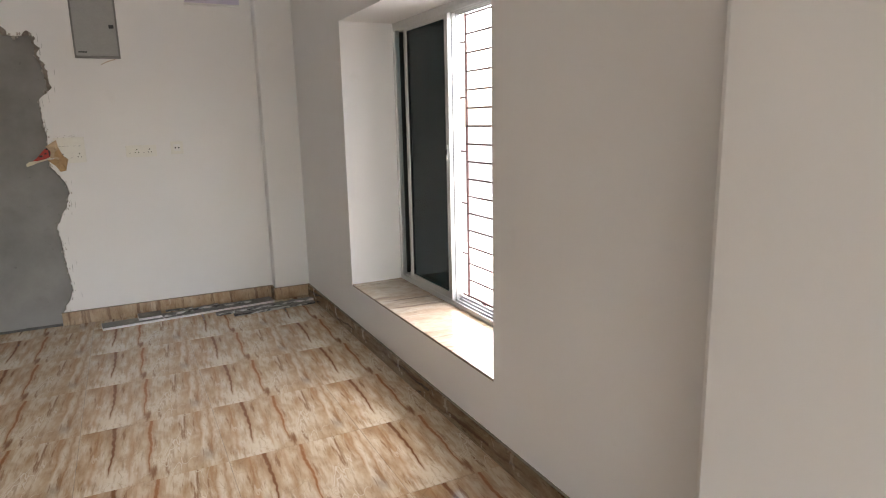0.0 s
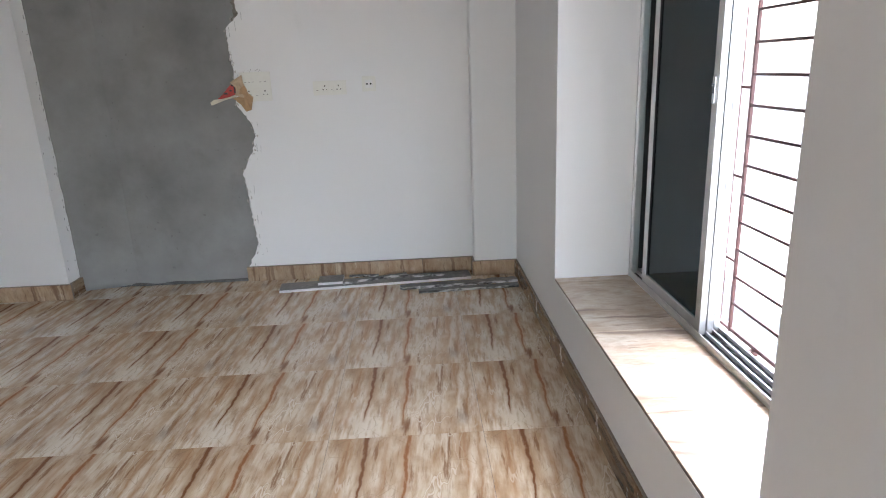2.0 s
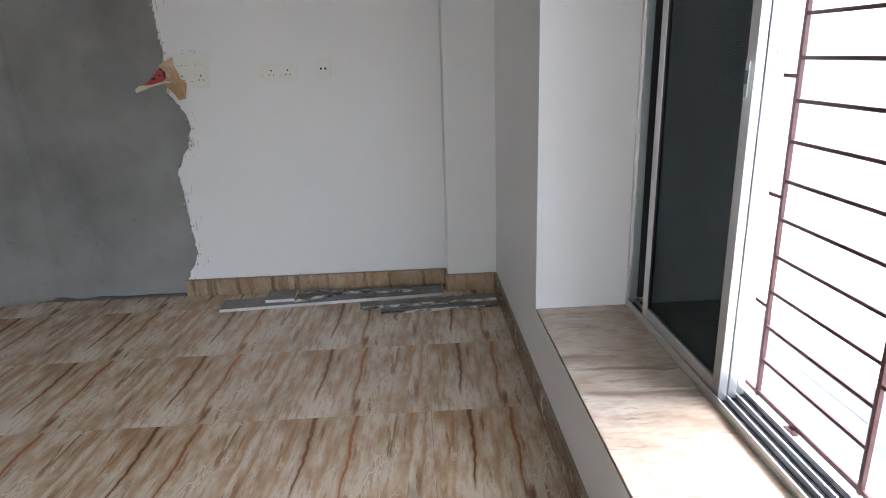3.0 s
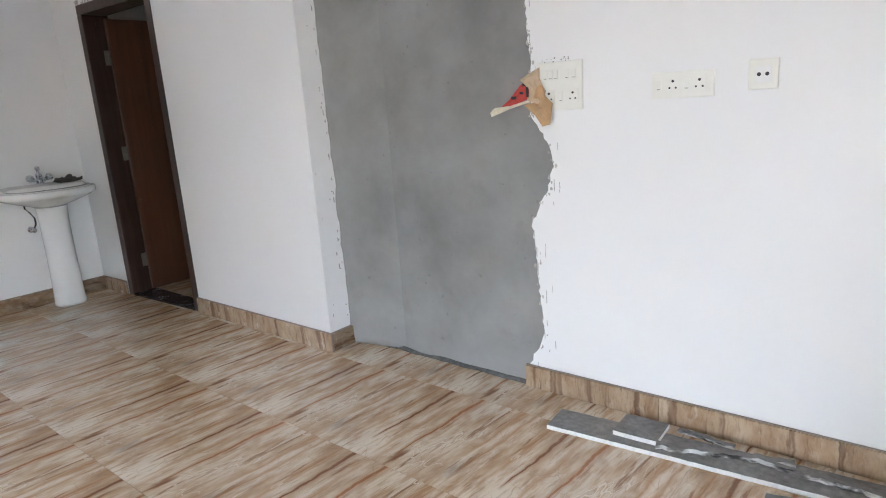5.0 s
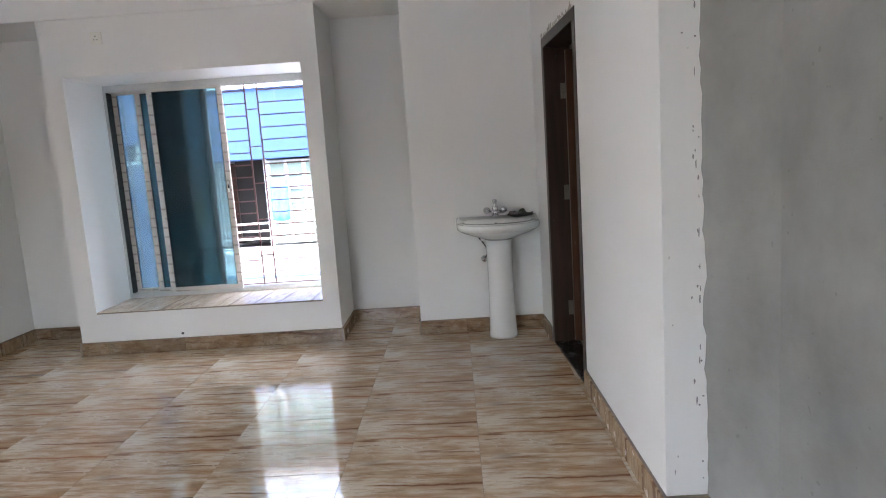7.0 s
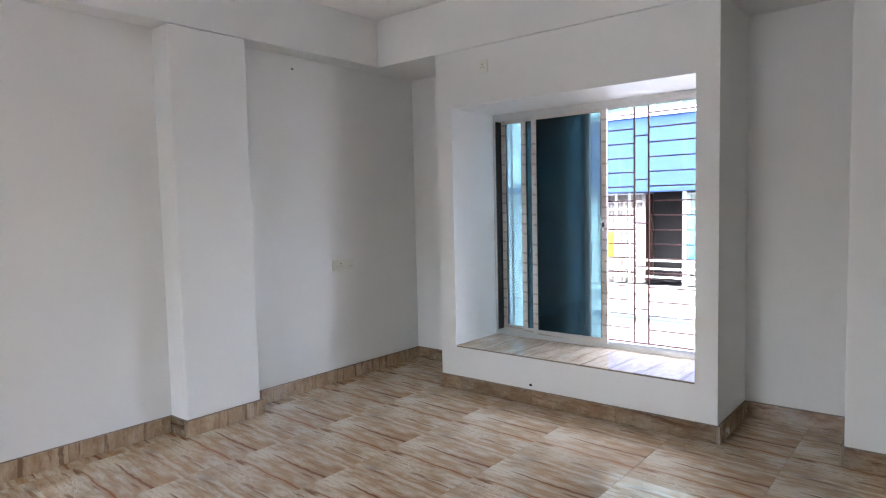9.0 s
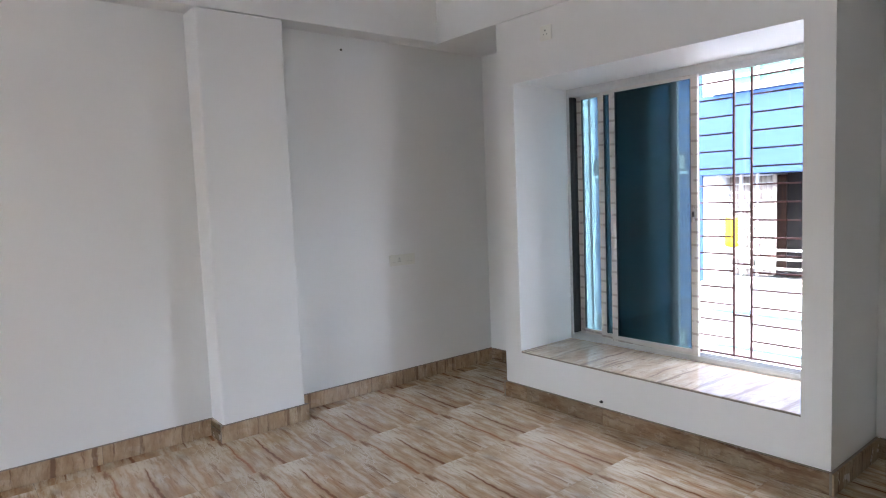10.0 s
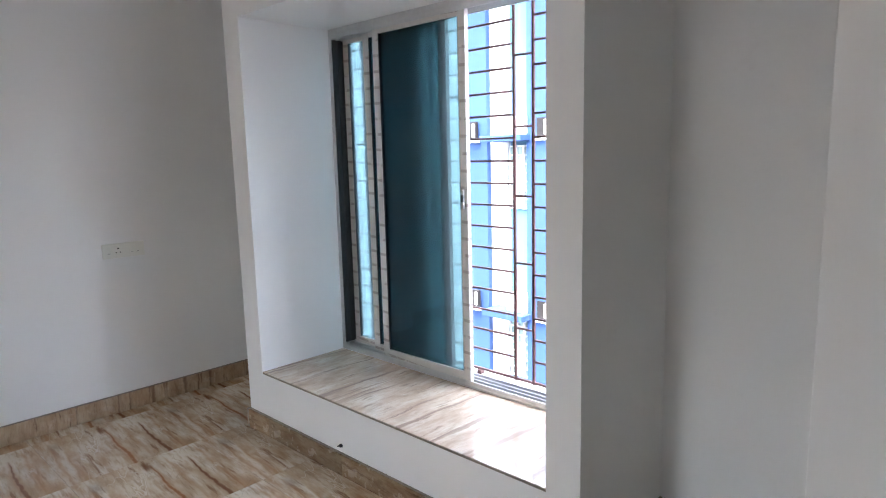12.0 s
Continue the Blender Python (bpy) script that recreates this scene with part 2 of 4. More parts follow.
def wood(name, dark, light, axis, rough):
    m = Mat(name, rough)
    xyz = m.split(m.tc.outputs["Object"])
    sc = [28.0, 28.0, 28.0]
    sc[axis] = 1.6
    v = m.vec(*[m.math("MULTIPLY", xyz[i], sc[i]) for i in range(3)])
    f = m.noise(v, 1.0, 5, 0.6, 0.4)
    c = m.ramp(f, [(0.3, dark), (0.7, light)])
    worn = m.step(m.noise(m.tc.outputs["Object"], 11, 4, 0.7), 0.68, 0.76)
    c = m.mix(m.math("MULTIPLY", worn, 0.35), c, (0.28, 0.25, 0.22))
    return m.color(c).bump(f, 0.12, 0.004).m


def filmed_aluminium():
    """Aluminium section that still wears strips of its printed protective film."""
    m = Mat("aluminium_with_film", 0.4, 0.35)
    x, y, z = m.split(m.tc.outputs["Object"])
    along = m.math("ADD", z, m.math("MULTIPLY", y, 0.05))
    cell = m.math("FRACT", m.math("MULTIPLY", along, 13.0))
    mark = m.math("MULTIPLY", m.step(cell, 0.38, 0.40), m.step(cell, 0.58, 0.56))
    torn = m.step(m.noise(m.tc.outputs["Object"], 16, 3, 0.6), 0.40, 0.5)
    c = m.mix(m.math("MULTIPLY", m.math("MULTIPLY", mark, torn), 0.55), (0.66, 0.63, 0.59), (0.24, 0.17, 0.14))
    c = m.mix(m.step(m.noise(m.tc.outputs["Object"], 6, 4), 0.55, 0.7, 0.0, 0.35), c, (0.5, 0.46, 0.42))
    return m.color(c).m


def tinted_glass(name, tint, haze):
    """Tinted pane with a thin veil of dust and film that scatters a little light."""
    m = Mat(name)
    nt = m.nt
    tr = nt.nodes.new("ShaderNodeBsdfTransparent")
    tr.inputs[0].default_value = (*tint, 1)
    gl = nt.nodes.new("ShaderNodeBsdfGlossy")
    gl.inputs["Roughness"].default_value = 0.02
    lw = nt.nodes.new("ShaderNodeLayerWeight")
    gloss = m.math("ADD", m.math("MULTIPLY", m.math("POWER", lw.outputs["Facing"], 4.0), 0.45), 0.025)
    mx = nt.nodes.new("ShaderNodeMixShader")
    nt.links.new(gloss, mx.inputs[0])
    dust = nt.nodes.new("ShaderNodeBsdfTranslucent")
    dust.inputs[0].default_value = (*[0.55 + 0.5 * k for k in tint], 1)
    veil_mix = nt.nodes.new("ShaderNodeMixShader")
    nt.links.new(m.step(m.noise(m.tc.outputs["Object"], 3.5, 4), 0.3, 0.7, haze * 0.85, haze * 1.15), veil_mix.inputs[0])
    nt.links.new(tr.outputs[0], veil_mix.inputs[1])
    nt.links.new(dust.outputs[0], veil_mix.inputs[2])
    nt.links.new(veil_mix.outputs[0], mx.inputs[1])
    nt.links.new(gl.outputs[0], mx.inputs[2])
    nt.links.new(mx.outputs[0], nt.nodes["Material Output"].inputs[0])
    return m.m


def facade_paint(name, color):
    m = Mat(name, 0.8)
    v = m.tc.outputs["Object"]
    f = m.noise(m.scaled(v, (1, 1, 0.25)), 1.6, 5, 0.65)
    c = m.ramp(f, [(0.3, tuple(k * 0.88 for k in color)), (0.7, color)])
    streak = m.step(m.noise(m.scaled(v, (6, 6, 0.3)), 1.0, 3), 0.6, 0.75)
    c = m.mix(m.math("MULTIPLY", streak, 0.12), c, (0.35, 0.35, 0.34))
    return m.color(c).bump(m.noise(v, 60, 2), 0.1, 0.01).m


PAINT = painted_wall()
RENDER = render_plaster()
BROKEN = plain("broken_plaster", (0.48, 0.44, 0.40), 0.95, 0, 60, 0.4, 0.6)
DARK_CEMENT = plain("dark_cement", (0.12, 0.115, 0.108), 0.95, 0, 50, 0.5, 0.6)
MORTAR = plain("broken_mortar", (0.235, 0.205, 0.175), 0.95, 0, 45, 0.5, 0.7)
TILE = marbled_floor_tile()
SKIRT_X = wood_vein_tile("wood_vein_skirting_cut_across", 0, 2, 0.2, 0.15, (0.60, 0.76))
# lower tone than the other cut: shade on backlit walls put into the colour
SKIRT_Y_SHADED = wood_vein_tile("wood_vein_skirting_cut_along_shaded", 2, 1, 0.2, 0.0, (0.38, 0.50))
SILL = wood_vein_tile("wood_vein_sill_tile", 1, 0, 0.08, 0.3, (0.76, 0.86))
GROUT = plain("grey_brown_grout", (0.23, 0.19, 0.15), 0.9, 0, 80, 0.25, 0.3)
ALU = plain("brushed_aluminium", (0.62, 0.62, 0.61), 0.36, 0.85, 40, 0.08, 0.03)
# near-black colour for the gaps down the sides of the window frames
ALU_DARK = plain("near_black_frame_channel", (0.022, 0.019, 0.018), 0.7, 0.0, 40, 0.2, 0.05)
FILM = filmed_aluminium()
RUBBER = plain("black_rubber", (0.02, 0.02, 0.022), 0.6)
GLASS = tinted_glass("tinted_blue_green_glass", (0.25, 0.345, 0.36), 0.10)
GLASS_DARK = tinted_glass("dark_tinted_glass", (0.20, 0.29, 0.30), 0.02)
OXIDE = plain("red_oxide_primer", (0.10, 0.038, 0.034), 0.5, 0.1, 50, 0.35, 0.15)
LEAF = wood("brown_door_laminate", (0.062, 0.025, 0.012), (0.105, 0.046, 0.023), 2, 0.35)
JAMB = wood("dark_door_frame_wood", (0.020, 0.009, 0.006), (0.055, 0.026, 0.016), 2, 0.4)
GRANITE = plain("black_granite", (0.018, 0.018, 0.02), 0.25, 0, 90, 0.5, 0.02)
CERAMIC = plain("white_glazed_ceramic", (0.84, 0.845, 0.83), 0.08, 0, 12, 0.02, 0.01)
CHROME = plain("chrome", (0.62, 0.63, 0.64), 0.06, 1.0, 30, 0.05, 0.01)
IVORY = plain("ivory_plastic", (0.80, 0.79, 0.725), 0.35, 0, 30, 0.03, 0.02)
WHITE_PLASTIC = plain("white_plastic", (0.80, 0.80, 0.78), 0.35, 0, 30, 0.03, 0.02)
LILAC = plain("pale_lilac_plastic", (0.66, 0.63, 0.74), 0.4, 0, 20, 0.04, 0.02)
BLACK = plain("black_plastic", (0.012, 0.012, 0.013), 0.45)
STEEL = plain("grey_powder_coated_steel", (0.33, 0.33, 0.315), 0.45, 0, 90, 0.07, 0.08)
STEEL_EDGE = plain("dark_grey_steel_rim", (0.2, 0.2, 0.19), 0.5, 0, 60, 0.12, 0.05)
ZINC = plain("galvanised_hinge", (0.20, 0.185, 0.165), 0.5, 0.5, 60, 0.25, 0.1)
RED = plain("red_printed_card", (0.42, 0.032, 0.022), 0.55, 0, 40, 0.2, 0.1)
TAN = plain("brown_card", (0.42, 0.27, 0.14), 0.8, 0, 40, 0.25, 0.2)
LIGHT_CARD = plain("light_brown_card", (0.50, 0.38, 0.25), 0.8, 0, 40, 0.2, 0.2)
CREAM = plain("torn_paper_edge", (0.66, 0.60, 0.47), 0.85, 0, 50, 0.15, 0.2)
OFFCUT = plain("dusty_grey_tile_back", (0.20, 0.19, 0.175), 0.9, 0, 45, 0.45, 0.3)


def chipped_edge():
    m = Mat("chipped_tile_edge", 0.8)
    v = m.tc.outputs["Object"]
    f = m.noise(m.scaled(v, (1, 1, 3)), 13, 4, 0.6)
    m.color(m.ramp(f, [(0.38, (0.03, 0.028, 0.025)), (0.48, (0.17, 0.16, 0.15)), (0.58, (0.58, 0.57, 0.54))]))
    return m.bump(f, 0.6, 0.01).m


OFFCUT_EDGE = plain("fresh_cut_tile_edge", (0.74, 0.73, 0.70), 0.7, 0, 70, 0.15, 0.3)
CHIPPED = chipped_edge()
RAG = plain("dark_grey_rag", (0.075, 0.07, 0.065), 0.95, 0, 60, 0.4, 0.5)
BLUE = facade_paint("sky_blue_facade_paint", (0.022, 0.060, 0.172))
PALE_BLUE = facade_paint("pale_blue_facade_paint", (0.10, 0.215, 0.33))
WHITE_FACADE = facade_paint("white_facade_paint", (0.70, 0.705, 0.71))
CONCRETE = facade_paint("pale_concrete", (0.55, 0.54, 0.52))
# near-black colour stands in for the shade inside doorways, vents and holes
ROOM_DARK = plain("painted_dark_interior", (0.010, 0.007, 0.006), 0.9)
MAROON = facade_paint("dull_maroon_wall_tile", (0.13, 0.055, 0.05))
CURTAIN = plain("beige_curtain", (0.48, 0.42, 0.37), 0.9, 0, 20, 0.2, 0.2)
YELLOW = plain("yellow_cloth", (0.62, 0.40, 0.01), 0.9, 0, 20, 0.1, 0.2)
BLUE_CLOTH = plain("blue_cloth", (0.08, 0.28, 0.72), 0.9, 0, 20, 0.15, 0.2)
GREEN_NET = plain("green_shade_net", (0.12, 0.30, 0.22), 0.9, 0, 60, 0.4, 0.2)
PALE_GLASS = plain("pale_green_window_glass", (0.27, 0.34, 0.30), 0.15, 0, 10, 0.1, 0.0)
ASPHALT = plain("asphalt", (0.055, 0.055, 0.055), 0.95, 0, 40, 0.3, 0.3)
ROOF = plain("pale_cement_roof", (0.40, 0.395, 0.38), 0.9, 0, 25, 0.12, 0.2)


# ---- mesh helpers ----
WORLD = {}


def bm_new():
    return bmesh.new()


def box(bm, lo, hi, bevel=0.0, index=0):
    """Adds a box to bm, with its edges rounded by bevel."""
    v = [bm.verts.new((x, y, z)) for x in (lo[0], hi[0]) for y in (lo[1], hi[1]) for z in (lo[2], hi[2])]
    quads = ((0, 1, 3, 2), (4, 6, 7, 5), (0, 4, 5, 1), (2, 3, 7, 6), (0, 2, 6, 4), (1, 5, 7, 3))
    faces = [bm.faces.new([v[i] for i in q]) for q in quads]
    for f in faces:
        f.material_index = index
    if bevel:
        edges = list({e for f in faces for e in f.edges})
        bmesh.ops.bevel(bm, geom=edges, offset=bevel, segments=2, profile=0.5, affect="EDGES")
    return bm


def boxed(lo, hi, bevel=0.0):
    return box(bm_new(), lo, hi, bevel)


def loft(bm, rings, cap_start=True, cap_end=True, index=0, smooth=True):
    """Joins rings of equal length (closed loops of points) by quads."""
    rows = [[bm.verts.new(p) for p in ring] for ring in rings]
    for a, b in zip(rows, rows[1:]):
        for i in range(len(a)):
            j = (i + 1) % len(a)
            f = bm.faces.new((a[i], a[j], b[j], b[i]))
            f.smooth, f.material_index = smooth, index
    if cap_start:
        bm.faces.new(rows[0][::-1]).material_index = index
    if cap_end:
        bm.faces.new(rows[-1]).material_index = index
    return bm


def tube(bm, points, radius, sides=10):
    """A round bar along points."""
    pts = [Vector(p) for p in points]
    rings = []
    for i, p in enumerate(pts):
        d = (pts[min(i + 1, len(pts) - 1)] - pts[max(i - 1, 0)]).normalized()
        a = d.orthogonal().normalized() if abs(d.z) > 0.9 else d.cross(Vector((0, 0, 1))).normalized()
        b = d.cross(a)
        rings.append([p + radius * (math.cos(k) * a + math.sin(k) * b) for k in [2 * math.pi * s / sides for s in range(sides)]])
    return loft(bm, rings)


def lathe(bm, centre, axis, profile, sides=20):
    """Turns (radius, height) pairs round an axis through centre."""
    d = Vector(axis).normalized()
    a = d.orthogonal().normalized()
    b = d.cross(a)
    rings = [[Vector(centre) + d * h + r * (math.cos(k) * a + math.sin(k) * b) for k in [2 * math.pi * s / sides for s in range(sides)]] for r, h in profile]
    return loft(bm, rings)


def finish(bm):
    bmesh.ops.recalc_face_normals(bm, faces=bm.faces)
    return bm


def link(name, bm, material, parent=None, label=""):
    me = bpy.data.meshes.new(name)
    finish(bm)
    bm.to_mesh(me)
    bm.free()
    for mt in material if isinstance(material, (list, tuple)) else [material]:
        me.materials.append(mt)
    return place(name, me, parent, label)


def place(name, me, parent=None, label="", at=None):
    ob = new(name, me)
    m = Matrix.Translation(at) if at else Matrix.Identity(4)
    ob.matrix_basis = m
    if parent:
        ob.parent = parent
        ob.matrix_parent_inverse = WORLD[parent].inverted()
    WORLD[ob] = m
    if label:
        ob["label"] = label
    return ob


def part(name, bm, material, parent, label=""):
    return link(name, bm, material, parent, label)


def thing(name, at, label, category, group=""):
    ob = new(name)
    ob.empty_display_size = 0.1
    ob.matrix_basis = Matrix.Translation(at)
    WORLD[ob] = Matrix.Translation(at)
    return tagged(ob, label, category, group)


def structure(name, bm, material, label, category):
    return tagged(link(name, bm, material), label, category, kind="structure")


def holed(bm, axis, a0, a1, lo, hi, hlo, hhi):
    """A wall slab from a0 to a1 along axis (0 or 1), over lo..hi (length, height), with one opening hlo..hhi."""
    def b(u0, u1, z0, z1):
        if u1 - u0 > 1e-4 and z1 - z0 > 1e-4:
            if axis == 0:
                box(bm, (a0, u0, z0), (a1, u1, z1))
            else:
                box(bm, (u0, a0, z0), (u1, a1, z1))
    if hlo[1] > lo[1] + 1e-4 and hlo[0] > lo[0] and hhi[0] < hi[0] and hhi[1] < hi[1]:
        # a window: one closed shell round the opening
        rings = []
        for (u0, z0), (u1, z1), a in ((lo, hi, a0), (lo, hi, a1), (hlo, hhi, a1), (hlo, hhi, a0)):
            pts = [(u0, z0), (u1, z0), (u1, z1), (u0, z1)]
            rings.append([bm.verts.new((a, u, z) if axis == 0 else (u, a, z)) for u, z in pts])
        for p, q in zip(rings, rings[1:] + rings[:1]):
            for i in range(4):
                bm.faces.new((p[i], p[(i + 1) % 4], q[(i + 1) % 4], q[i]))
        return bm
    b(lo[0], hlo[0], lo[1], hi[1])
    b(hhi[0], hi[0], lo[1], hi[1])
    b(hlo[0], hhi[0], lo[1], hlo[1])
    b(hlo[0], hhi[0], hhi[1], hi[1])
    return bm


# ---- the plan ----
E_WALL, N_WALL, S_WALL, W_WALL = 1.268, 5.840, 1.262, -4.86
DOOR_WALL, BAY, BASIN_WALL = 5.642, -4.28, -4.345
CEIL, BEAM = 2.86, 2.49
STUB = -1.695
BAY_Y = (2.026, 4.04)
W2 = (2.168, 3.912, 0.333, 2.086)
W1 = (2.66, 4.53, 0.362, 2.086)
DOOR = (-3.97, -3.032, 2.07)

# walls
structure("wall_east", holed(bm_new(), 0, E_WALL, 1.74, (-3.4, -0.1), (6.1, 3.0), (W1[0], W1[2] - 0.012), (W1[1], W1[3])), PAINT, "white painted wall round a deep window seat", "wall")
structure("wall_pillar_1", boxed((0.98, 5.722, 0), (E_WALL + 0.01, N_WALL + 0.01, CEIL), 0.010), PAINT, "white painted corner pillar beside the window wall", "pillar")
structure("wall_pillar_2", boxed((1.155, 0.95, 0), (E_WALL + 0.01, 1.497, CEIL), 0.022), PAINT, "white painted shallow pillar on the window wall", "pillar")
structure("wall_north", boxed((STUB - 0.2, N_WALL + 0.012, -0.1), (1.74, 6.1, 3.0)), RENDER, "bare grey cement rendered wall behind the white plaster", "wall")
bm = holed(bm_new(), 1, DOOR_WALL, 5.77, (-5.0, -0.1), (STUB - 0.12, 3.0), (DOOR[0], -0.1), (DOOR[1], DOOR[2]))
box(bm, (STUB - 0.12, DOOR_WALL, -0.1), (STUB, N_WALL + 0.012, 3.0))


def out_of_square(ob):
    """The face of the door wall runs a little into the room towards its west end."""
    for v in ob.data.vertices:
        if v.co.y < 5.70 and v.co.x < DOOR[1]:
            v.co.y -= 0.045 * (DOOR[1] - v.co.x)


out_of_square(structure("wall_door_side", bm, PAINT, "white painted wall with a doorway", "wall"))
structure("wall_bay", holed(bm_new(), 0, -4.96, BAY, (BAY_Y[0], -0.1), (BAY_Y[1], BEAM), (W2[0], W2[2] - 0.012), (W2[1], W2[3])), PAINT, "white painted bay that holds a deep window seat", "wall")
bm = boxed((-4.96, S_WALL - 0.15, -0.1), (W_WALL, BAY_Y[0], BEAM))
box(bm, (-4.96, BAY_Y[1], -0.1), (W_WALL, 4.641, BEAM))
structure("wall_west", bm, PAINT, "white painted recessed wall beside the bay", "wall")
structure("wall_basin", boxed((-4.96, 4.641, -0.1), (BASIN_WALL, DOOR_WALL, BEAM), 0.003), PAINT, "white painted wall behind the washbasin", "wall")
structure("wall_south", boxed((-4.96, S_WALL - 0.15, -0.1), (-1.2, S_WALL, 3.0)), PAINT, "plain white painted wall", "wall")
structure("wall_pillar_3", boxed((-3.047, S_WALL - 0.01, 0), (-2.521, 1.447, BEAM), 0.012), PAINT, "white painted pillar on the plain wall", "pillar")
structure("wall_side", boxed((-1.35, -3.4, -0.1), (-1.2, S_WALL - 0.15, 3.0)), PAINT, "plain white painted wall", "wall")
# unseen wall; its opening is added to bring light in from behind
structure("wall_back", holed(bm_new(), 1, -3.4, -3.25, (-1.2, -0.1), (E_WALL, 3.0), (-1.15, -0.1), (0.8, 2.2)), PAINT, "unseen white painted wall with an opening added for the fill lamp", "wall")
structure("beam_west", boxed((-4.96, S_WALL, BEAM), (-4.265, DOOR_WALL, 3.0), 0.003), PAINT, "white painted ceiling beam over the bay", "beam")
structure("beam_south", boxed((-4.262, S_WALL, BEAM + 0.003), (-1.2, 1.44, 3.0), 0.003), PAINT, "white painted ceiling beam along the wall", "beam")
# east overhang is unseen, added to keep steep sky light off the floor
structure("ceiling", boxed((-5.0, -3.45, CEIL), (2.65, 7.4, 3.1)), PAINT, "plain white ceiling with an unseen overhang added to shade the window", "ceiling")
bm = boxed((-5.0, 5.73, -0.1), (-4.5, 7.4, 3.0))
box(bm, (-4.5, 7.2, -0.1), (-2.3, 7.4, 3.0))
box(bm, (-2.3, 5.73, -0.1), (-2.2, 7.4, 3.0))
structure("wall_washroom", bm, PAINT, "dim plain walls of the room behind the door", "wall")


# ragged edge of the white plaster round the bare patch: a few corners, roughened between them
def ragged(points, step, amp, seed):
    rng = random.Random(seed)
    out = []
    for (x0, z0), (x1, z1) in zip(points, points[1:]):
        n = max(1, int(math.hypot(x1 - x0, z1 - z0) / step))
        for i in range(n):
            k = i / n
            out.append((x0 + (x1 - x0) * k + rng.uniform(-amp, amp) * (i > 0), z0 + (z1 - z0) * k + rng.uniform(-amp, amp) * (i > 0)))
    return out + [points[-1]]


EDGE = ragged([(-0.575, 0.09), (-0.535, 0.17), (-0.492, 0.262), (-0.506, 0.42), (-0.52, 0.6), (-0.534, 0.75), (-0.49, 0.84), (-0.46, 0.88),
               (-0.424, 0.99), (-0.441, 1.07), (-0.495, 1.156), (-0.525, 1.2), (-0.515, 1.39), (-0.53, 1.55), (-0.532, 1.66), (-0.468, 1.73),
               (-0.478, 1.86), (-0.515, 1.97), (-0.52, 2.1)], 0.018, 0.006, 3)
TOP = ragged([(-0.52, 2.1), (-0.62, 2.085), (-0.70, 2.105), (-0.76, 2.15), (-0.79, 2.08), (-0.95, 2.10), (-1.05, 2.075), (-1.25, 2.10), (-1.45, 2.11),
              (-1.6, 2.085), (STUB + 0.002, 2.105)], 0.02, 0.007, 5)[1:]


def plaster_sheet():
    bm = bm_new()
    strips = []
    lower = [(0.981, 0.0), (-0.575, 0.0)] + EDGE
    for (xa, za), (xb, zb) in zip(lower[1:], lower[2:]):
        if zb - za > 1e-4:
            strips.append(((xa, za), (0.981, za), (0.981, zb), (xb, zb)))
    rim = [EDGE[-1]] + TOP
    for (xa, za), (xb, zb) in zip(rim, rim[1:]):
        if xa - xb > 1e-4:
            strips.append(((xb, zb), (xa, za), (xa, CEIL), (xb, CEIL)))
    strips.append((EDGE[-1], (0.981, EDGE[-1][1]), (0.981, CEIL), (EDGE[-1][0], CEIL)))
    for quad in strips:
        front = [bm.verts.new((x, N_WALL, z)) for x, z in quad]
        f = bm.faces.new(front)
        f.material_index = 0
    # broken edge back to the render
    line = EDGE + TOP
    for (xa, za), (xb, zb) in zip(line, line[1:]):
        f = bm.faces.new([bm.verts.new(p) for p in ((xa, N_WALL, za), (xb, N_WALL, zb), (xb - 0.004, N_WALL + 0.013, zb - 0.002), (xa - 0.004, N_WALL + 0.013, za - 0.002))])
        f.material_index = 1
    return bm


tagged(link("wall_plaster", plaster_sheet(), [PAINT, BROKEN]), "white painted plaster broken off raggedly round a bare patch", "wall plaster", kind="structure")


# crumbs of plaster and bared mortar along the broken edge
def crumbs(line, count, depth, size, seed, y):
    rng = random.Random(seed)
    bm = bm_new()
    for _ in range(count):
        x, z = rng.choice(line)
        s = size * rng.uniform(0.35, 1.0)
        cx, cz = x + rng.uniform(-0.012, 0.016), z + rng.uniform(-0.015, 0.02)
        n = rng.randint(5, 7)
        ring = [(s * rng.uniform(0.4, 1.0) * math.cos(k), s * rng.uniform(0.5, 1.6) * math.sin(k)) for k in [2 * math.pi * i / n for i in range(n)]]
        d = depth * rng.uniform(0.4, 1.0)
        loft(bm, [[(cx + px, y + 0.004, cz + pz) for px, pz in ring], [(cx + px * 0.7, y - d, cz + pz * 0.7) for px, pz in ring]], smooth=False)
    return bm


tagged(link("plaster_crumbs", crumbs(TOP, 46, 0.008, 0.017, 8, N_WALL), BROKEN), "brown crumbling mortar along the broken plaster edge", "plaster crumbs", kind="stuff")
tagged(link("plaster_flakes", crumbs(EDGE, 60, 0.004, 0.010, 9, N_WALL), BROKEN), "small loose flakes along the broken plaster edge", "plaster flakes", kind="stuff")


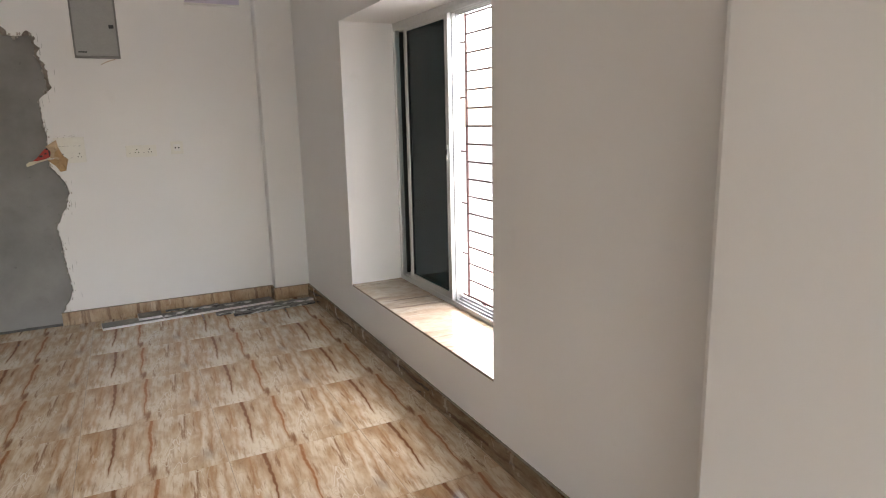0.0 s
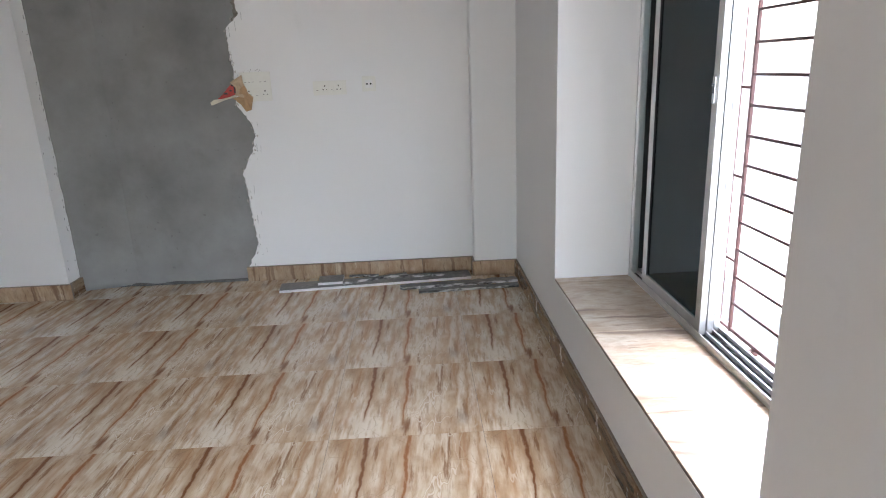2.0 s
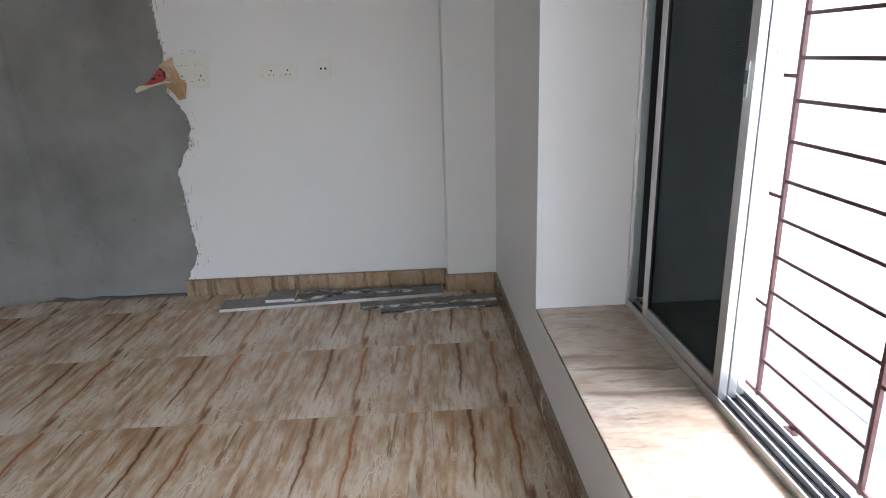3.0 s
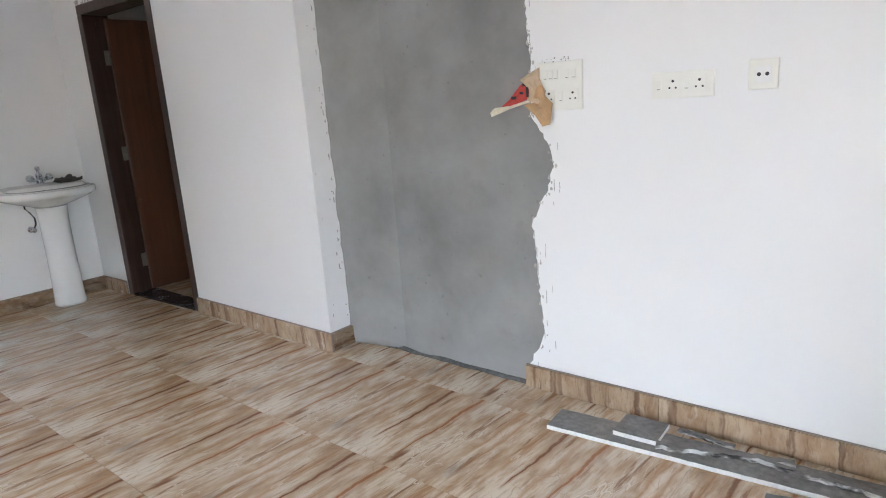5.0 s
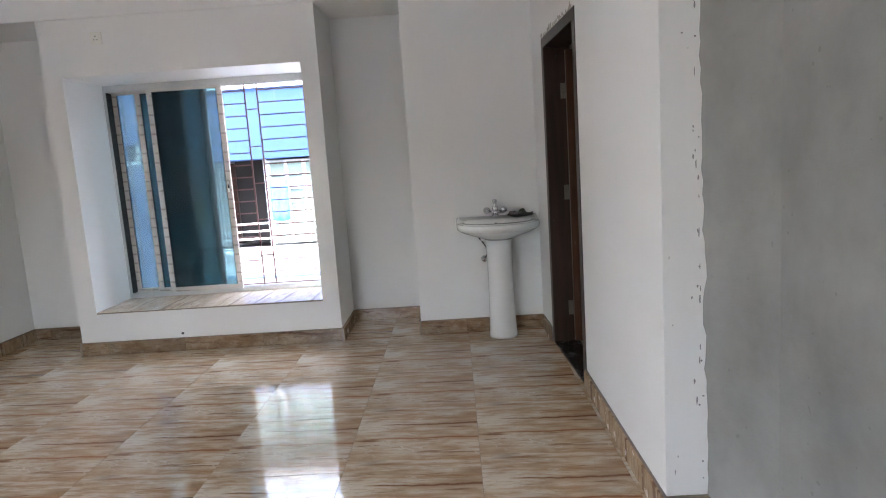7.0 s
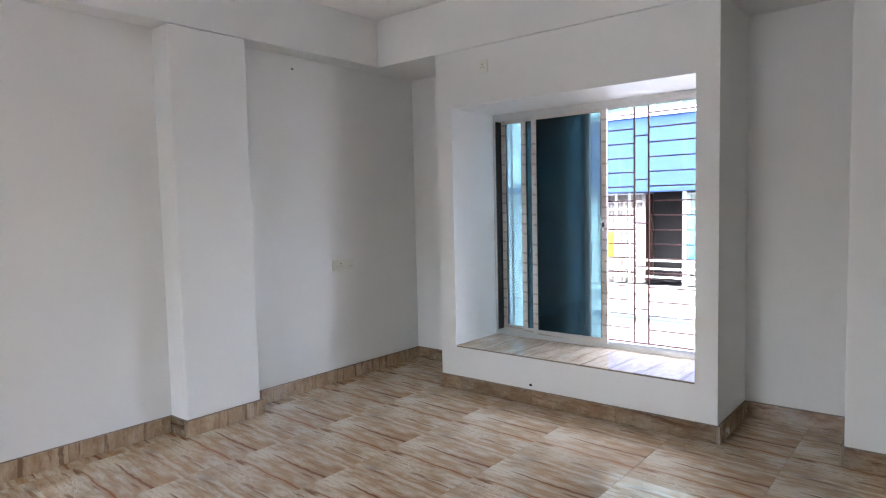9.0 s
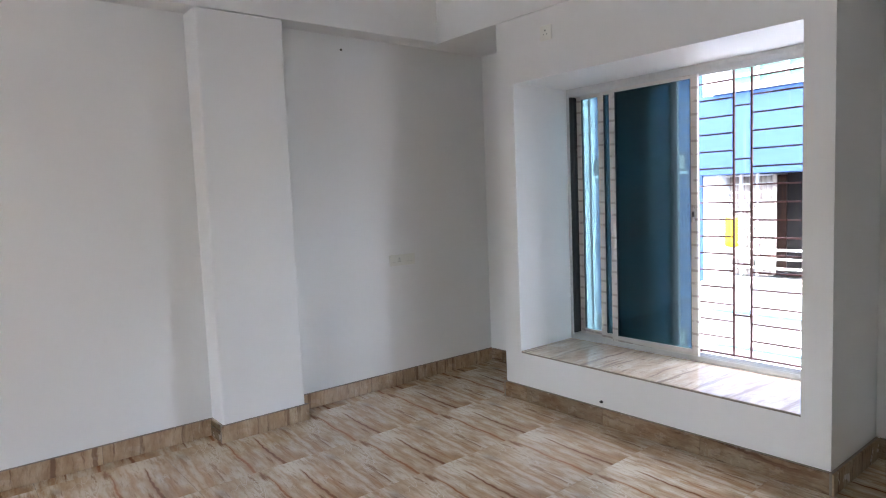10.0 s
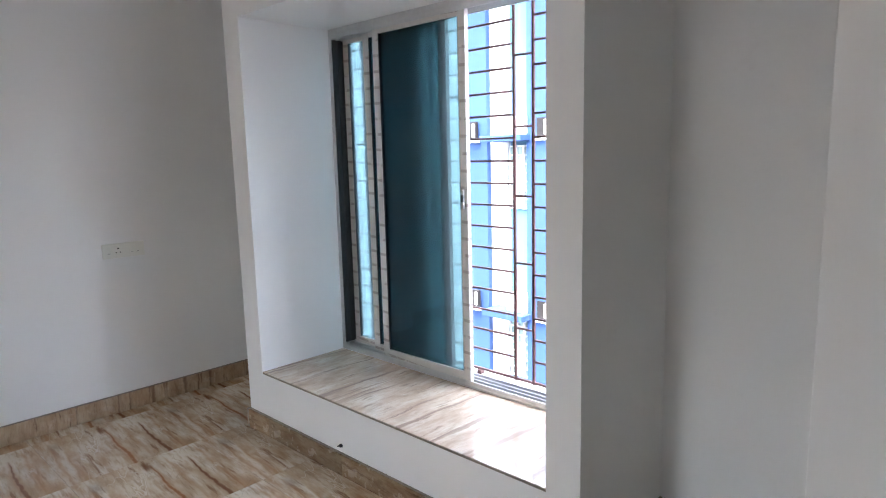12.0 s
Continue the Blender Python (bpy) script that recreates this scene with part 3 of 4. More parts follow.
def mortar_rim(humps, side, seed):
    """Broken mortar left standing above and beside the patch: rough lumps, thick at the break, feathered into the plaster."""
    rng = random.Random(seed)
    bm = bm_new()
    for a, b, tall in humps:
        n = max(4, int((b - a) / 0.012))
        rings = []
        for i in range(n + 1):
            x = a + (b - a) * i / n
            low = min((abs(px - x), pz) for px, pz in TOP + EDGE[-3:])[1]
            h = tall * (math.sin(math.pi * (0.06 + 0.88 * i / n)) ** 0.6) * rng.uniform(0.72, 1.0) + 0.004
            d = 0.010 * rng.uniform(0.5, 1.0)
            rings.append([(x, N_WALL + 0.014, low - 0.008), (x, N_WALL - d, low - 0.006 + rng.uniform(-0.004, 0.004)), (x + rng.uniform(-0.003, 0.003), N_WALL - d * rng.uniform(0.3, 0.9), low + h * 0.5), (x, N_WALL - 0.001, low + h), (x, N_WALL + 0.003, low + h)])
        loft(bm, rings, smooth=False)
    rings = []
    for z, w in side:
        x = min((abs(pz - z), px) for px, pz in EDGE)[1]
        d = 0.007 * rng.uniform(0.4, 1.0)
        rings.append([(x - 0.006, N_WALL + 0.014, z), (x - 0.004, N_WALL - d, z), (x + w * rng.uniform(0.3, 0.6), N_WALL - d * 0.6, z), (x + w * rng.uniform(0.8, 1.0), N_WALL - 0.001, z), (x + w, N_WALL + 0.003, z)])
    loft(bm, rings, smooth=False)
    return bm


rim_side = [(1.70 + 0.0155 * i, 0.008 + 0.024 * abs(math.sin(i * 0.55)) * (0.6 + 0.4 * math.cos(i * 1.9))) for i in range(26)]
tagged(link("mortar_rim", mortar_rim([(-1.69, -1.575, 0.026), (-1.53, -1.14, 0.036), (-1.04, -0.83, 0.038), (-0.765, -0.665, 0.056), (-0.575, -0.525, 0.022)], rim_side, 17), MORTAR), "dark grey-brown broken mortar left above the bare patch", "mortar", kind="stuff")


# scraped spots on the end face and corner of the stub wall
def scrapes(seed):
    rng = random.Random(seed)
    bm = bm_new()
    for i in range(58):
        z = rng.uniform(0.14, 2.6)
        y = N_WALL - 0.062 - 0.010 * z - abs(rng.gauss(0, 0.014)) if i % 5 else DOOR_WALL + rng.uniform(0.02, 0.12)
        a, b = rng.uniform(0.0012, 0.0045), rng.uniform(0.003, 0.008) * rng.choice((1, 1, 2.4, 3))
        n = 7
        ring = [(rng.uniform(0.5, 1) * a * math.cos(k), rng.uniform(0.5, 1) * b * math.sin(k)) for k in [2 * math.pi * j / n for j in range(n)]]
        loft(bm, [[(STUB - 0.002, y + p, z + q) for p, q in ring], [(STUB + 0.0012, y + p, z + q) for p, q in ring]], smooth=False)
    return bm


tagged(link("paint_scrapes", scrapes(4), RENDER), "small grey scraped spots in the white paint", "paint scrapes", kind="stuff")
# render feathered up into the corner of the stub
bm = bm_new()
rng = random.Random(21)
rings = []
for i in range(53):
    z = i * 0.04
    d = 0.052 + 0.010 * z + 0.012 * noise.noise(Vector((z * 6, 3, 0))) + rng.uniform(-0.004, 0.004)
    profile = [(-0.004, -0.02), (-0.004, d), (0.004, d), (0.05, d * 0.72), (0.12, d * 0.36), (0.22, d * 0.02), (0.36, -0.0125), (0.36, -0.02)]
    rings.append([(STUB + u, N_WALL - v, z) for u, v in profile])
loft(bm, rings)
tagged(link("render_fillet", bm, RENDER), "grey cement render feathered into the corner of the stub wall", "render fillet", kind="structure")
# thin vertical trowel scratches in the white plaster beside the broken edge
bm = bm_new()
rng = random.Random(44)
for _ in range(34):
    x, z = rng.choice(EDGE)
    x += rng.uniform(0.006, 0.085) * rng.uniform(0.3, 1.0)
    a, h, lean = rng.uniform(0.0005, 0.0012), rng.uniform(0.006, 0.032), rng.uniform(-0.002, 0.002)
    ring = [(x - a, z - h), (x + a, z - h * 0.9), (x + a + lean, z + h), (x - a * 0.4 + lean, z + h * 0.9)]
    loft(bm, [[(px, N_WALL + 0.002, pz) for px, pz in ring], [(px, N_WALL - 0.0008, pz) for px, pz in ring]], smooth=False)
tagged(link("plaster_scratches", bm, RENDER), "thin grey scratches in the white plaster", "plaster scratches", kind="stuff")

# cement bead where the bare patch meets the floor
bm = bm_new()
rng = random.Random(31)
rings = []
for i in range(60):
    x = STUB + (-0.59 - STUB) * i / 59
    d, h = 0.012 + 0.01 * noise.noise(Vector((x * 9, 0, 0))) + rng.uniform(0, 0.004), 0.016 + 0.012 * noise.noise(Vector((x * 7, 5, 0)))
    rings.append([(x, N_WALL + 0.014, 0.0), (x, N_WALL + 0.012 - d, 0.0006), (x, N_WALL + 0.010 - d * 0.4, h * 0.6), (x, N_WALL + 0.0105, h)])
loft(bm, rings)
tagged(link("cement_bead", bm, DARK_CEMENT), "rough dark grey cement bead along the foot of the bare patch", "cement", kind="stuff")

# ---- windows: frame, tracks, three sliding sashes parked together, painted bar grille outside ----
def sash(win, xc, y0, y1, z0, z1, filmed, glass, lock_at=None):
    """One aluminium sliding sash in the plane x = xc."""
    side = FILM if filmed else ALU
    s = part("sash", box(box(bm_new(), (xc - 0.012, y0, z0), (xc + 0.012, y0 + 0.042, z1), 0.002), (xc - 0.012, y1 - 0.042, z0), (xc + 0.012, y1, z1), 0.002), [side], win, "aluminium sliding sash")
    part("rail", box(box(bm_new(), (xc - 0.011, y0 + 0.042, z0), (xc + 0.011, y1 - 0.042, z0 + 0.05), 0.002), (xc - 0.011, y0 + 0.042, z1 - 0.04), (xc + 0.011, y1 - 0.042, z1), 0.002), side, s)
    part("gasket", box(box(bm_new(), (xc - 0.008, y0 + 0.042, z0 + 0.05), (xc + 0.008, y0 + 0.047, z1 - 0.04)), (xc - 0.008, y1 - 0.047, z0 + 0.05), (xc + 0.008, y1 - 0.042, z1 - 0.04)), RUBBER, s)
    part("pane", boxed((xc - 0.0025, y0 + 0.041, z0 + 0.045), (xc + 0.0025, y1 - 0.041, z1 - 0.035)), glass, s, "dark blue-green tinted glass")
    if lock_at:
        y, z, out = lock_at
        bm = boxed((xc + out * 0.010, y - 0.009, z - 0.045), (xc + out * 0.020, y + 0.009, z + 0.045), 0.002)
        part("lock", bm, CHROME, s, "small metal latch")
        part("latch_hook", boxed((xc + out * 0.018, y - 0.005, z - 0.012), (xc + out * 0.028, y + 0.005, z + 0.02), 0.002), BLACK, s)


def window(name, inward, face, y0, y1, z0, z1, sashes, lock, label):
    """A three-track sliding window. inward: +1 if the room lies towards +x. face: x of the frame's room side."""
    def bx(d0, d1):
        a, b = face - inward * d0, face - inward * d1
        return min(a, b), max(a, b)

    frame_bm = bm_new()
    x0, x1 = bx(0.0, 0.1)
    box(frame_bm, (x0, y0, z0), (x1, y0 + 0.022, z1), 0.002)
    box(frame_bm, (x0, y1 - 0.022, z0), (x1, y1, z1), 0.002)
    box(frame_bm, (x0, y0 + 0.022, z1 - 0.028), (x1, y1 - 0.022, z1), 0.002)
    box(frame_bm, (x0, y0 + 0.022, z0), (x1, y1 - 0.022, z0 + 0.012), 0.001)
    win = structure(name, frame_bm, ALU, label, "window")
    for i in range(4):
        a, b = bx(0.001 + i * 0.0325, 0.0045 + i * 0.0325)
        bm = box(bm_new(), (a, y0 + 0.022, z0 + 0.012), (b, y1 - 0.022, z0 + 0.031))
        box(bm, (a, y0 + 0.022, z1 - 0.052), (b, y1 - 0.022, z1 - 0.028))
        part("track", bm, ALU, win)
    for i in range(3):
        a, b = bx(0.006 + i * 0.0325, 0.032 + i * 0.0325)
        part("channel", boxed((a, y0 + 0.022, z0 + 0.0122), (b, y1 - 0.022, z0 + 0.015)), RUBBER, win)
        # shadow at the frame's top, put in as a black strip
        part("channel", boxed((a, y0 + 0.022, z1 - 0.031), (b, y1 - 0.022, z1 - 0.0282)), RUBBER, win)
        if inward > 0:
            part("side_channel", boxed((a, y0 + 0.0222, z0 + 0.04), (b, y0 + 0.032, z1 - 0.055)), ALU_DARK, win)
        else:
            part("side_channel", boxed((a, y1 - 0.03, z0 + 0.04), (b, y1 - 0.0222, z1 - 0.055)), ALU if i == 0 else ALU_DARK, win)
    for i, (s0, s1) in enumerate(sashes):
        xc = face - inward * (0.0195 + i * 0.0325)
        sash(win, xc, s0, s1, z0 + 0.017, z1 - 0.032, inward > 0, GLASS if inward > 0 else GLASS_DARK, (lock[0], lock[1], inward) if i == 0 else None)
    return win


def grille(x, y0, y1, z0, z1, pairs, first, tie, label):
    """Welded flat-bar grille: pairs of uprights with sparse ties, wide bays of close bars between."""
    g = thing("window_grille", (x, (y0 + y1) / 2, z0), label, "window grille", "window grilles")
    ups = [y0, y1] + [v for p in pairs for v in p]
    me_up = None
    for y in ups:
        if me_up is None:
            ob = part("upright", boxed((-0.006, -0.006, z0), (0.006, 0.006, z1), 0.001), OXIDE, g)
            me_up = ob.data
            ob.matrix_basis = Matrix.Translation((x, y, 0))
            WORLD[ob] = ob.matrix_basis.copy()
        else:
            place("upright", me_up, g, at=(x, y, 0))
    marks = sorted(ups)
    cache = {}
    for a, b in zip(marks, marks[1:]):
        narrow = any(abs(a - p[0]) < 1e-3 for p in pairs)
        pitch = 0.309 if narrow else 0.1024
        z = z0 + (tie if narrow else first)
        while z < z1 - 0.02:
            key = round(b - a, 3)
            if key not in cache:
                bm = boxed((-0.004, 0.004, -0.005), (0.004, b - a - 0.004, 0.005), 0.001)
                me = bpy.data.meshes.new("bar")
                finish(bm).to_mesh(me)
                bm.free()
                me.materials.append(OXIDE)
                cache[key] = me
            place("bar", cache[key], g, at=(x, a, z))
            z += pitch
    me = None
    for zz in (z0 + 0.01, z1 - 0.01):
        part("edge_bar", boxed((x - 0.005, y0, zz - 0.006), (x + 0.005, y1, zz + 0.006), 0.001), OXIDE, g)
    for y in (y0 + 0.05, (y0 + y1) / 2, y1 - 0.05):
        part("fixing_lug", boxed((x - 0.02, y - 0.012, z0 - 0.018), (x + 0.012, y + 0.012, z0 + 0.004), 0.003), OXIDE, g)
    return g


window("window_1", -1, 1.632, W1[0], W1[1], W1[2], W1[3], [(3.752, 4.365), (3.760, 4.44), (3.775, 4.50)], (3.773, 1.27), "aluminium sliding window with dark tinted sashes pushed to one side")
window("window_2", 1, -4.80, W2[0], W2[1], W2[2], W2[3], [(2.517, 3.131), (2.404, 2.985), (2.195, 2.785)], (3.108, 1.215), "aluminium sliding window with blue-green tinted sashes pushed to one side")
grille(1.765, 2.615, 4.575, W1[2] + 0.02, W1[3] + 0.02, [(2.728, 2.815), (3.248, 3.335), (3.768, 3.855), (4.288, 4.375)], 0.013, 0.273, "red-brown painted steel bar grille outside the window")
grille(-4.985, 2.10, 3.98, W2[2] + 0.015, W2[3] + 0.02, [(2.222, 2.326), (2.742, 2.846), (3.262, 3.366), (3.782, 3.886)], 0.010, 0.258, "red-brown painted steel bar grille outside the window")
# plastered ledges that carry the grilles
structure("window_ledge_1", boxed((1.742, W1[0] - 0.1, 0.30), (1.83, W1[1] + 0.1, W1[2] + 0.002), 0.004), CONCRETE, "pale plastered ledge outside the window", "ledge")
structure("window_ledge_2", boxed((-5.06, W2[0] - 0.1, 0.27), (-4.962, W2[1] + 0.1, W2[2] - 0.003), 0.004), CONCRETE, "pale plastered ledge outside the window", "ledge")


# ---- door: frame, leaf swung open into the next room, granite threshold ----
def door():
    x0, x1, top = DOOR
    fr = box(bm_new(), (x0, DOOR_WALL - 0.004, 0.0), (x0 + 0.065, 5.775, top - 0.065), 0.004)
    box(fr, (x1 - 0.065, DOOR_WALL - 0.004, 0.0), (x1, 5.775, top - 0.065), 0.004)
    box(fr, (x0, DOOR_WALL - 0.004, top - 0.065), (x1, 5.775, top), 0.004)
    d = structure("door_1", fr, JAMB, "dark brown wooden door frame with a brown door standing open inwards", "door")
    lx = x0 + 0.068
    leaf = part("door_leaf", boxed((lx, 5.737, 0.02), (lx + 0.032, 6.515, top - 0.09), 0.003), LEAF, d, "brown laminated door leaf, open")
    for z in (0.25, 1.05, 1.72):
        bm = boxed((x0 + 0.0655, 5.703, z - 0.05), (x0 + 0.0685, 5.736, z + 0.05), 0.001)
        tube(bm, [(lx + 0.004, 5.733, z - 0.05), (lx + 0.004, 5.733, z + 0.05)], 0.006, 8)
        part("hinge", bm, ZINC, d, "dull metal butt hinge")
    bm = bm_new()
    tube(bm, [(lx + 0.030, 6.445, 1.0), (lx + 0.08, 6.445, 1.0), (lx + 0.08, 6.355, 1.0)], 0.009, 8)
    part("door_handle", bm, CHROME, leaf)
    return d


out_of_square(door())
out_of_square(structure("door_threshold", boxed((DOOR[0], DOOR_WALL - 0.002, -0.02), (DOOR[1], 5.775, 0.012), 0.004), GRANITE, "black polished granite threshold under the door", "threshold"))
# mortar smeared over the plaster above the frame
out_of_square(tagged(link("mortar_smear", crumbs([(DOOR[0] + 0.02 * i, DOOR[2] + 0.006) for i in range(47)], 60, 0.004, 0.02, 21, DOOR_WALL), BROKEN), "grey mortar smeared along the top of the door frame", "mortar", kind="stuff"))


# ---- electrical fittings ----
def disc(bm, c, axis, r, depth=0.002, sides=10):
    return lathe(bm, c, axis, [(r, 0.0), (r, depth)], sides)


def fitting(at, normal, width, height, sockets, rockers, label, category, two_pin=False):
    """A wall plate. Local u runs along the wall, v up; sockets and rockers give (u, v) centres."""
    n = Vector(normal)
    u = Vector((0, 0, 1)).cross(n)
    base = Vector(at)
    t = thing("wall_socket" if category == "socket" else "switch_plate", at, label, category)

    def rect(c0, c1, d0, d1, bevel=0.0):
        p = base + u * c0[0] + Vector((0, 0, c0[1])) + n * d0
        q = base + u * c1[0] + Vector((0, 0, c1[1])) + n * d1
        return boxed([min(a, b) for a, b in zip(p, q)], [max(a, b) for a, b in zip(p, q)], bevel)

    part("plate", rect((-width / 2, -height / 2), (width / 2, height / 2), 0.0, 0.009, 0.003), IVORY, t)
    for su, sv in sockets:
        part("socket_face", rect((su - 0.024, sv - 0.026), (su + 0.024, sv + 0.026), 0.009, 0.011, 0.001), WHITE_PLASTIC if two_pin else IVORY, t)
        holes = ((-0.012, 0.0), (0.012, 0.0)) if two_pin else ((0.0, 0.013), (-0.011, -0.009), (0.011, -0.009))
        bm = bm_new()
        for k, (a, b) in enumerate(holes):
            disc(bm, base + u * (su + a) + Vector((0, 0, sv + b)) + n * 0.0108, n, 0.0062 if two_pin else (0.0047 if k == 0 else 0.0035), 0.0012)
        part("pin_holes", bm, BLACK, t)
    for ru, rv in rockers:
        part("rocker", rect((ru - 0.0095, rv - 0.019), (ru + 0.0095, rv + 0.019), 0.009, 0.0115, 0.0015), IVORY, t)
        part("rocker_mark", rect((ru - 0.006, rv - 0.0135), (ru + 0.006, rv - 0.0115), 0.0114, 0.012), ZINC, t)
    return t


NORTH = (0, -1, 0)
# u runs towards -x on this wall, so positive u lies west
fitting((-0.386, N_WALL, 1.302), NORTH, 0.196, 0.182, [(-0.045, -0.040), (0.058, -0.040)], [(-0.060, 0.042), (-0.037, 0.042), (-0.014, 0.042), (0.034, 0.042), (0.062, 0.042), (0.006, -0.042), (-0.083, -0.042)], "ivory switch plate at the edge of the broken plaster", "switch")
fitting((0.083, N_WALL, 1.277), NORTH, 0.212, 0.088, [(0.058, 0.0), (-0.031, 0.0)], [(0.016, 0.0), (-0.080, 0.0)], "ivory double socket plate with two switches", "socket")
fitting((0.335, N_WALL, 1.293), NORTH, 0.088, 0.094, [(0.0, 0.0)], [], "small white two-hole outlet plate", "socket", True)
fitting((-3.982, S_WALL, 0.927), (0, 1, 0), 0.226, 0.082, [(-0.03, 0.0)], [(0.075, 0.0), (0.045, 0.0), (-0.08, 0.0)], "ivory socket plate on the plain wall", "socket")
fitting((BAY, 2.457, 2.345), (1, 0, 0), 0.088, 0.09, [(0.0, 0.0)], [], "small ivory three-pin socket high on the bay", "socket")

# crumbled filler along the top of the switch plate
bm = crumbs([(-0.47 + 0.007 * i, 1.388) for i in range(20)], 30, 0.003, 0.0042, 61, N_WALL)
tagged(link("filler_crumbs", bm, MORTAR), "dark crumbled filler along the top of the switch plate", "crumbs", kind="stuff")
# distribution box with lock and a stray wire
dbx = thing("distribution_box", (-0.128, N_WALL, 1.948), "grey steel distribution box with a black lock", "electrical box")
part("rim", boxed((-0.275, N_WALL - 0.012, 1.948), (0.018, N_WALL + 0.004, 2.42), 0.003), STEEL_EDGE, dbx)
lid = part("lid", boxed((-0.263, N_WALL - 0.026, 1.966), (0.006, N_WALL - 0.012, 2.405), 0.004), STEEL, dbx, "grey powder-coated steel lid")
part("lock", boxed((-0.038, N_WALL - 0.033, 2.155), (-0.006, N_WALL - 0.024, 2.18), 0.003), BLACK, lid, "black turn lock")
part("maker_mark", boxed((-0.248, N_WALL - 0.0272, 1.985), (-0.195, N_WALL - 0.0255, 1.993)), BLACK, lid, "small dark printed bar")
bm = tube(bm_new(), [(-0.02, N_WALL - 0.004, 1.945), (-0.045, N_WALL - 0.015, 1.935), (-0.075, N_WALL - 0.02, 1.925), (-0.115, N_WALL - 0.018, 1.905)], 0.0022, 6)
part("loose_wire", bm, TAN, dbx, "short bare wire end")

panel = thing("wall_panel", (0.68, N_WALL, 2.36), "pale lilac-white box fixed high on the wall", "wall box")
part("body", boxed((0.49, N_WALL - 0.05, 2.36), (0.885, N_WALL + 0.003, 2.62), 0.006), LILAC, panel)
part("lip", boxed((0.487, N_WALL - 0.054, 2.352), (0.888, N_WALL + 0.003, 2.362), 0.002), WHITE_PLASTIC, panel)

# nail in the plain wall, drain stub in the bay
nail = link("wall_nail", lathe(bm_new(), (-3.55, S_WALL - 0.004, 2.4), (0, 1, 0), [(0.004, 0), (0.004, 0.012), (0.009, 0.012), (0.009, 0.016), (0.002, 0.018)], 8), ZINC)
tagged(nail, "small dark nail head in the plain wall", "nail")
bm = lathe(bm_new(), (BAY - 0.004, 2.815, 0.135), (1, 0, 0.2), [(0.009, 0), (0.009, 0.012), (0.004, 0.012), (0.003, 0.026), (0.001, 0.03)], 8)
tagged(link("wire_stub", bm, BLACK), "short dark wire stub poking out above the skirting", "wire")


# ---- torn card stuck at the edge of the patch ----
def drawn_in(points):
    """The flap is bent: it reaches less far over the patch than its flat length."""
    return [(x if x > -0.505 else -0.505 + (x + 0.505) * 0.78, z) for x, z in points]


def sheet(name, outline, mats, parent, label, seed, fold):
    """A thin crumpled card: outline in (x, z), pushed out of the wall by fold(x, z)."""
    bm = bm_new()
    rng = random.Random(seed)
    cx, cz = sum(p[0] for p in outline) / len(outline), sum(p[1] for p in outline) / len(outline)
    rings = []
    for k in (0.05, 0.4, 0.72, 1.0):
        ring = []
        for x, z in outline:
            px, pz = cx + (x - cx) * k, cz + (z - cz) * k
            ring.append((px, fold(px, pz) + rng.uniform(-0.004, 0.004), pz))
        rings.append(ring)
    back = [[(x, y + 0.0015, z) for x, y, z in r] for r in rings[::-1]]
    loft(bm, rings + back, smooth=False)
    return part(name, bm, mats, parent, label)


card = thing("torn_card", (-0.54, N_WALL, 1.15), "torn brown and red printed card sticking out over the patch", "card")
sheet("red_flap", drawn_in([(-0.668, 1.224), (-0.61, 1.262), (-0.555, 1.312), (-0.522, 1.332), (-0.505, 1.30), (-0.51, 1.262), (-0.57, 1.243), (-0.64, 1.226)]), RED, card, "red printed flap", 2, lambda x, z: N_WALL - 0.03 + (x + 0.5) * 0.32)
sheet("tan_strip", [(-0.53, 1.335), (-0.505, 1.352), (-0.462, 1.378), (-0.455, 1.33), (-0.44, 1.285), (-0.46, 1.238), (-0.512, 1.256), (-0.508, 1.30)], LIGHT_CARD, card, "pale brown torn strip", 5, lambda x, z: N_WALL - 0.036 + (x + 0.48) * 0.25 + 0.012 * math.sin(z * 60))
sheet("brown_flap", [(-0.47, 1.35), (-0.43, 1.265), (-0.402, 1.24), (-0.418, 1.185), (-0.425, 1.158), (-0.462, 1.15), (-0.485, 1.195), (-0.53, 1.238), (-0.49, 1.245)], TAN, card, "brown inside of the card", 7, lambda x, z: N_WALL - 0.014 - 0.022 * abs(math.sin((z - 1.15) * 14)))
sheet("pale_tip", drawn_in([(-0.70, 1.216), (-0.676, 1.234), (-0.60, 1.238), (-0.50, 1.258), (-0.505, 1.247), (-0.60, 1.226), (-0.655, 1.21), (-0.695, 1.199)]), CREAM, card, "cream torn edge", 9, lambda x, z: N_WALL - 0.038 + (x + 0.5) * 0.32)
for x, z, w, h in ((-0.566, 1.268, 0.022, 0.012), (-0.513, 1.288, 0.010, 0.040), (-0.536, 1.285, 0.014, 0.010), (-0.524, 1.316, 0.014, 0.012)):
    y = N_WALL - 0.031 + (x + 0.5) * 0.32
    part("print_bar", boxed((x - w / 2, y - 0.004, z - h / 2), (x + w / 2, y + 0.001, z + h / 2)), BLACK, card)


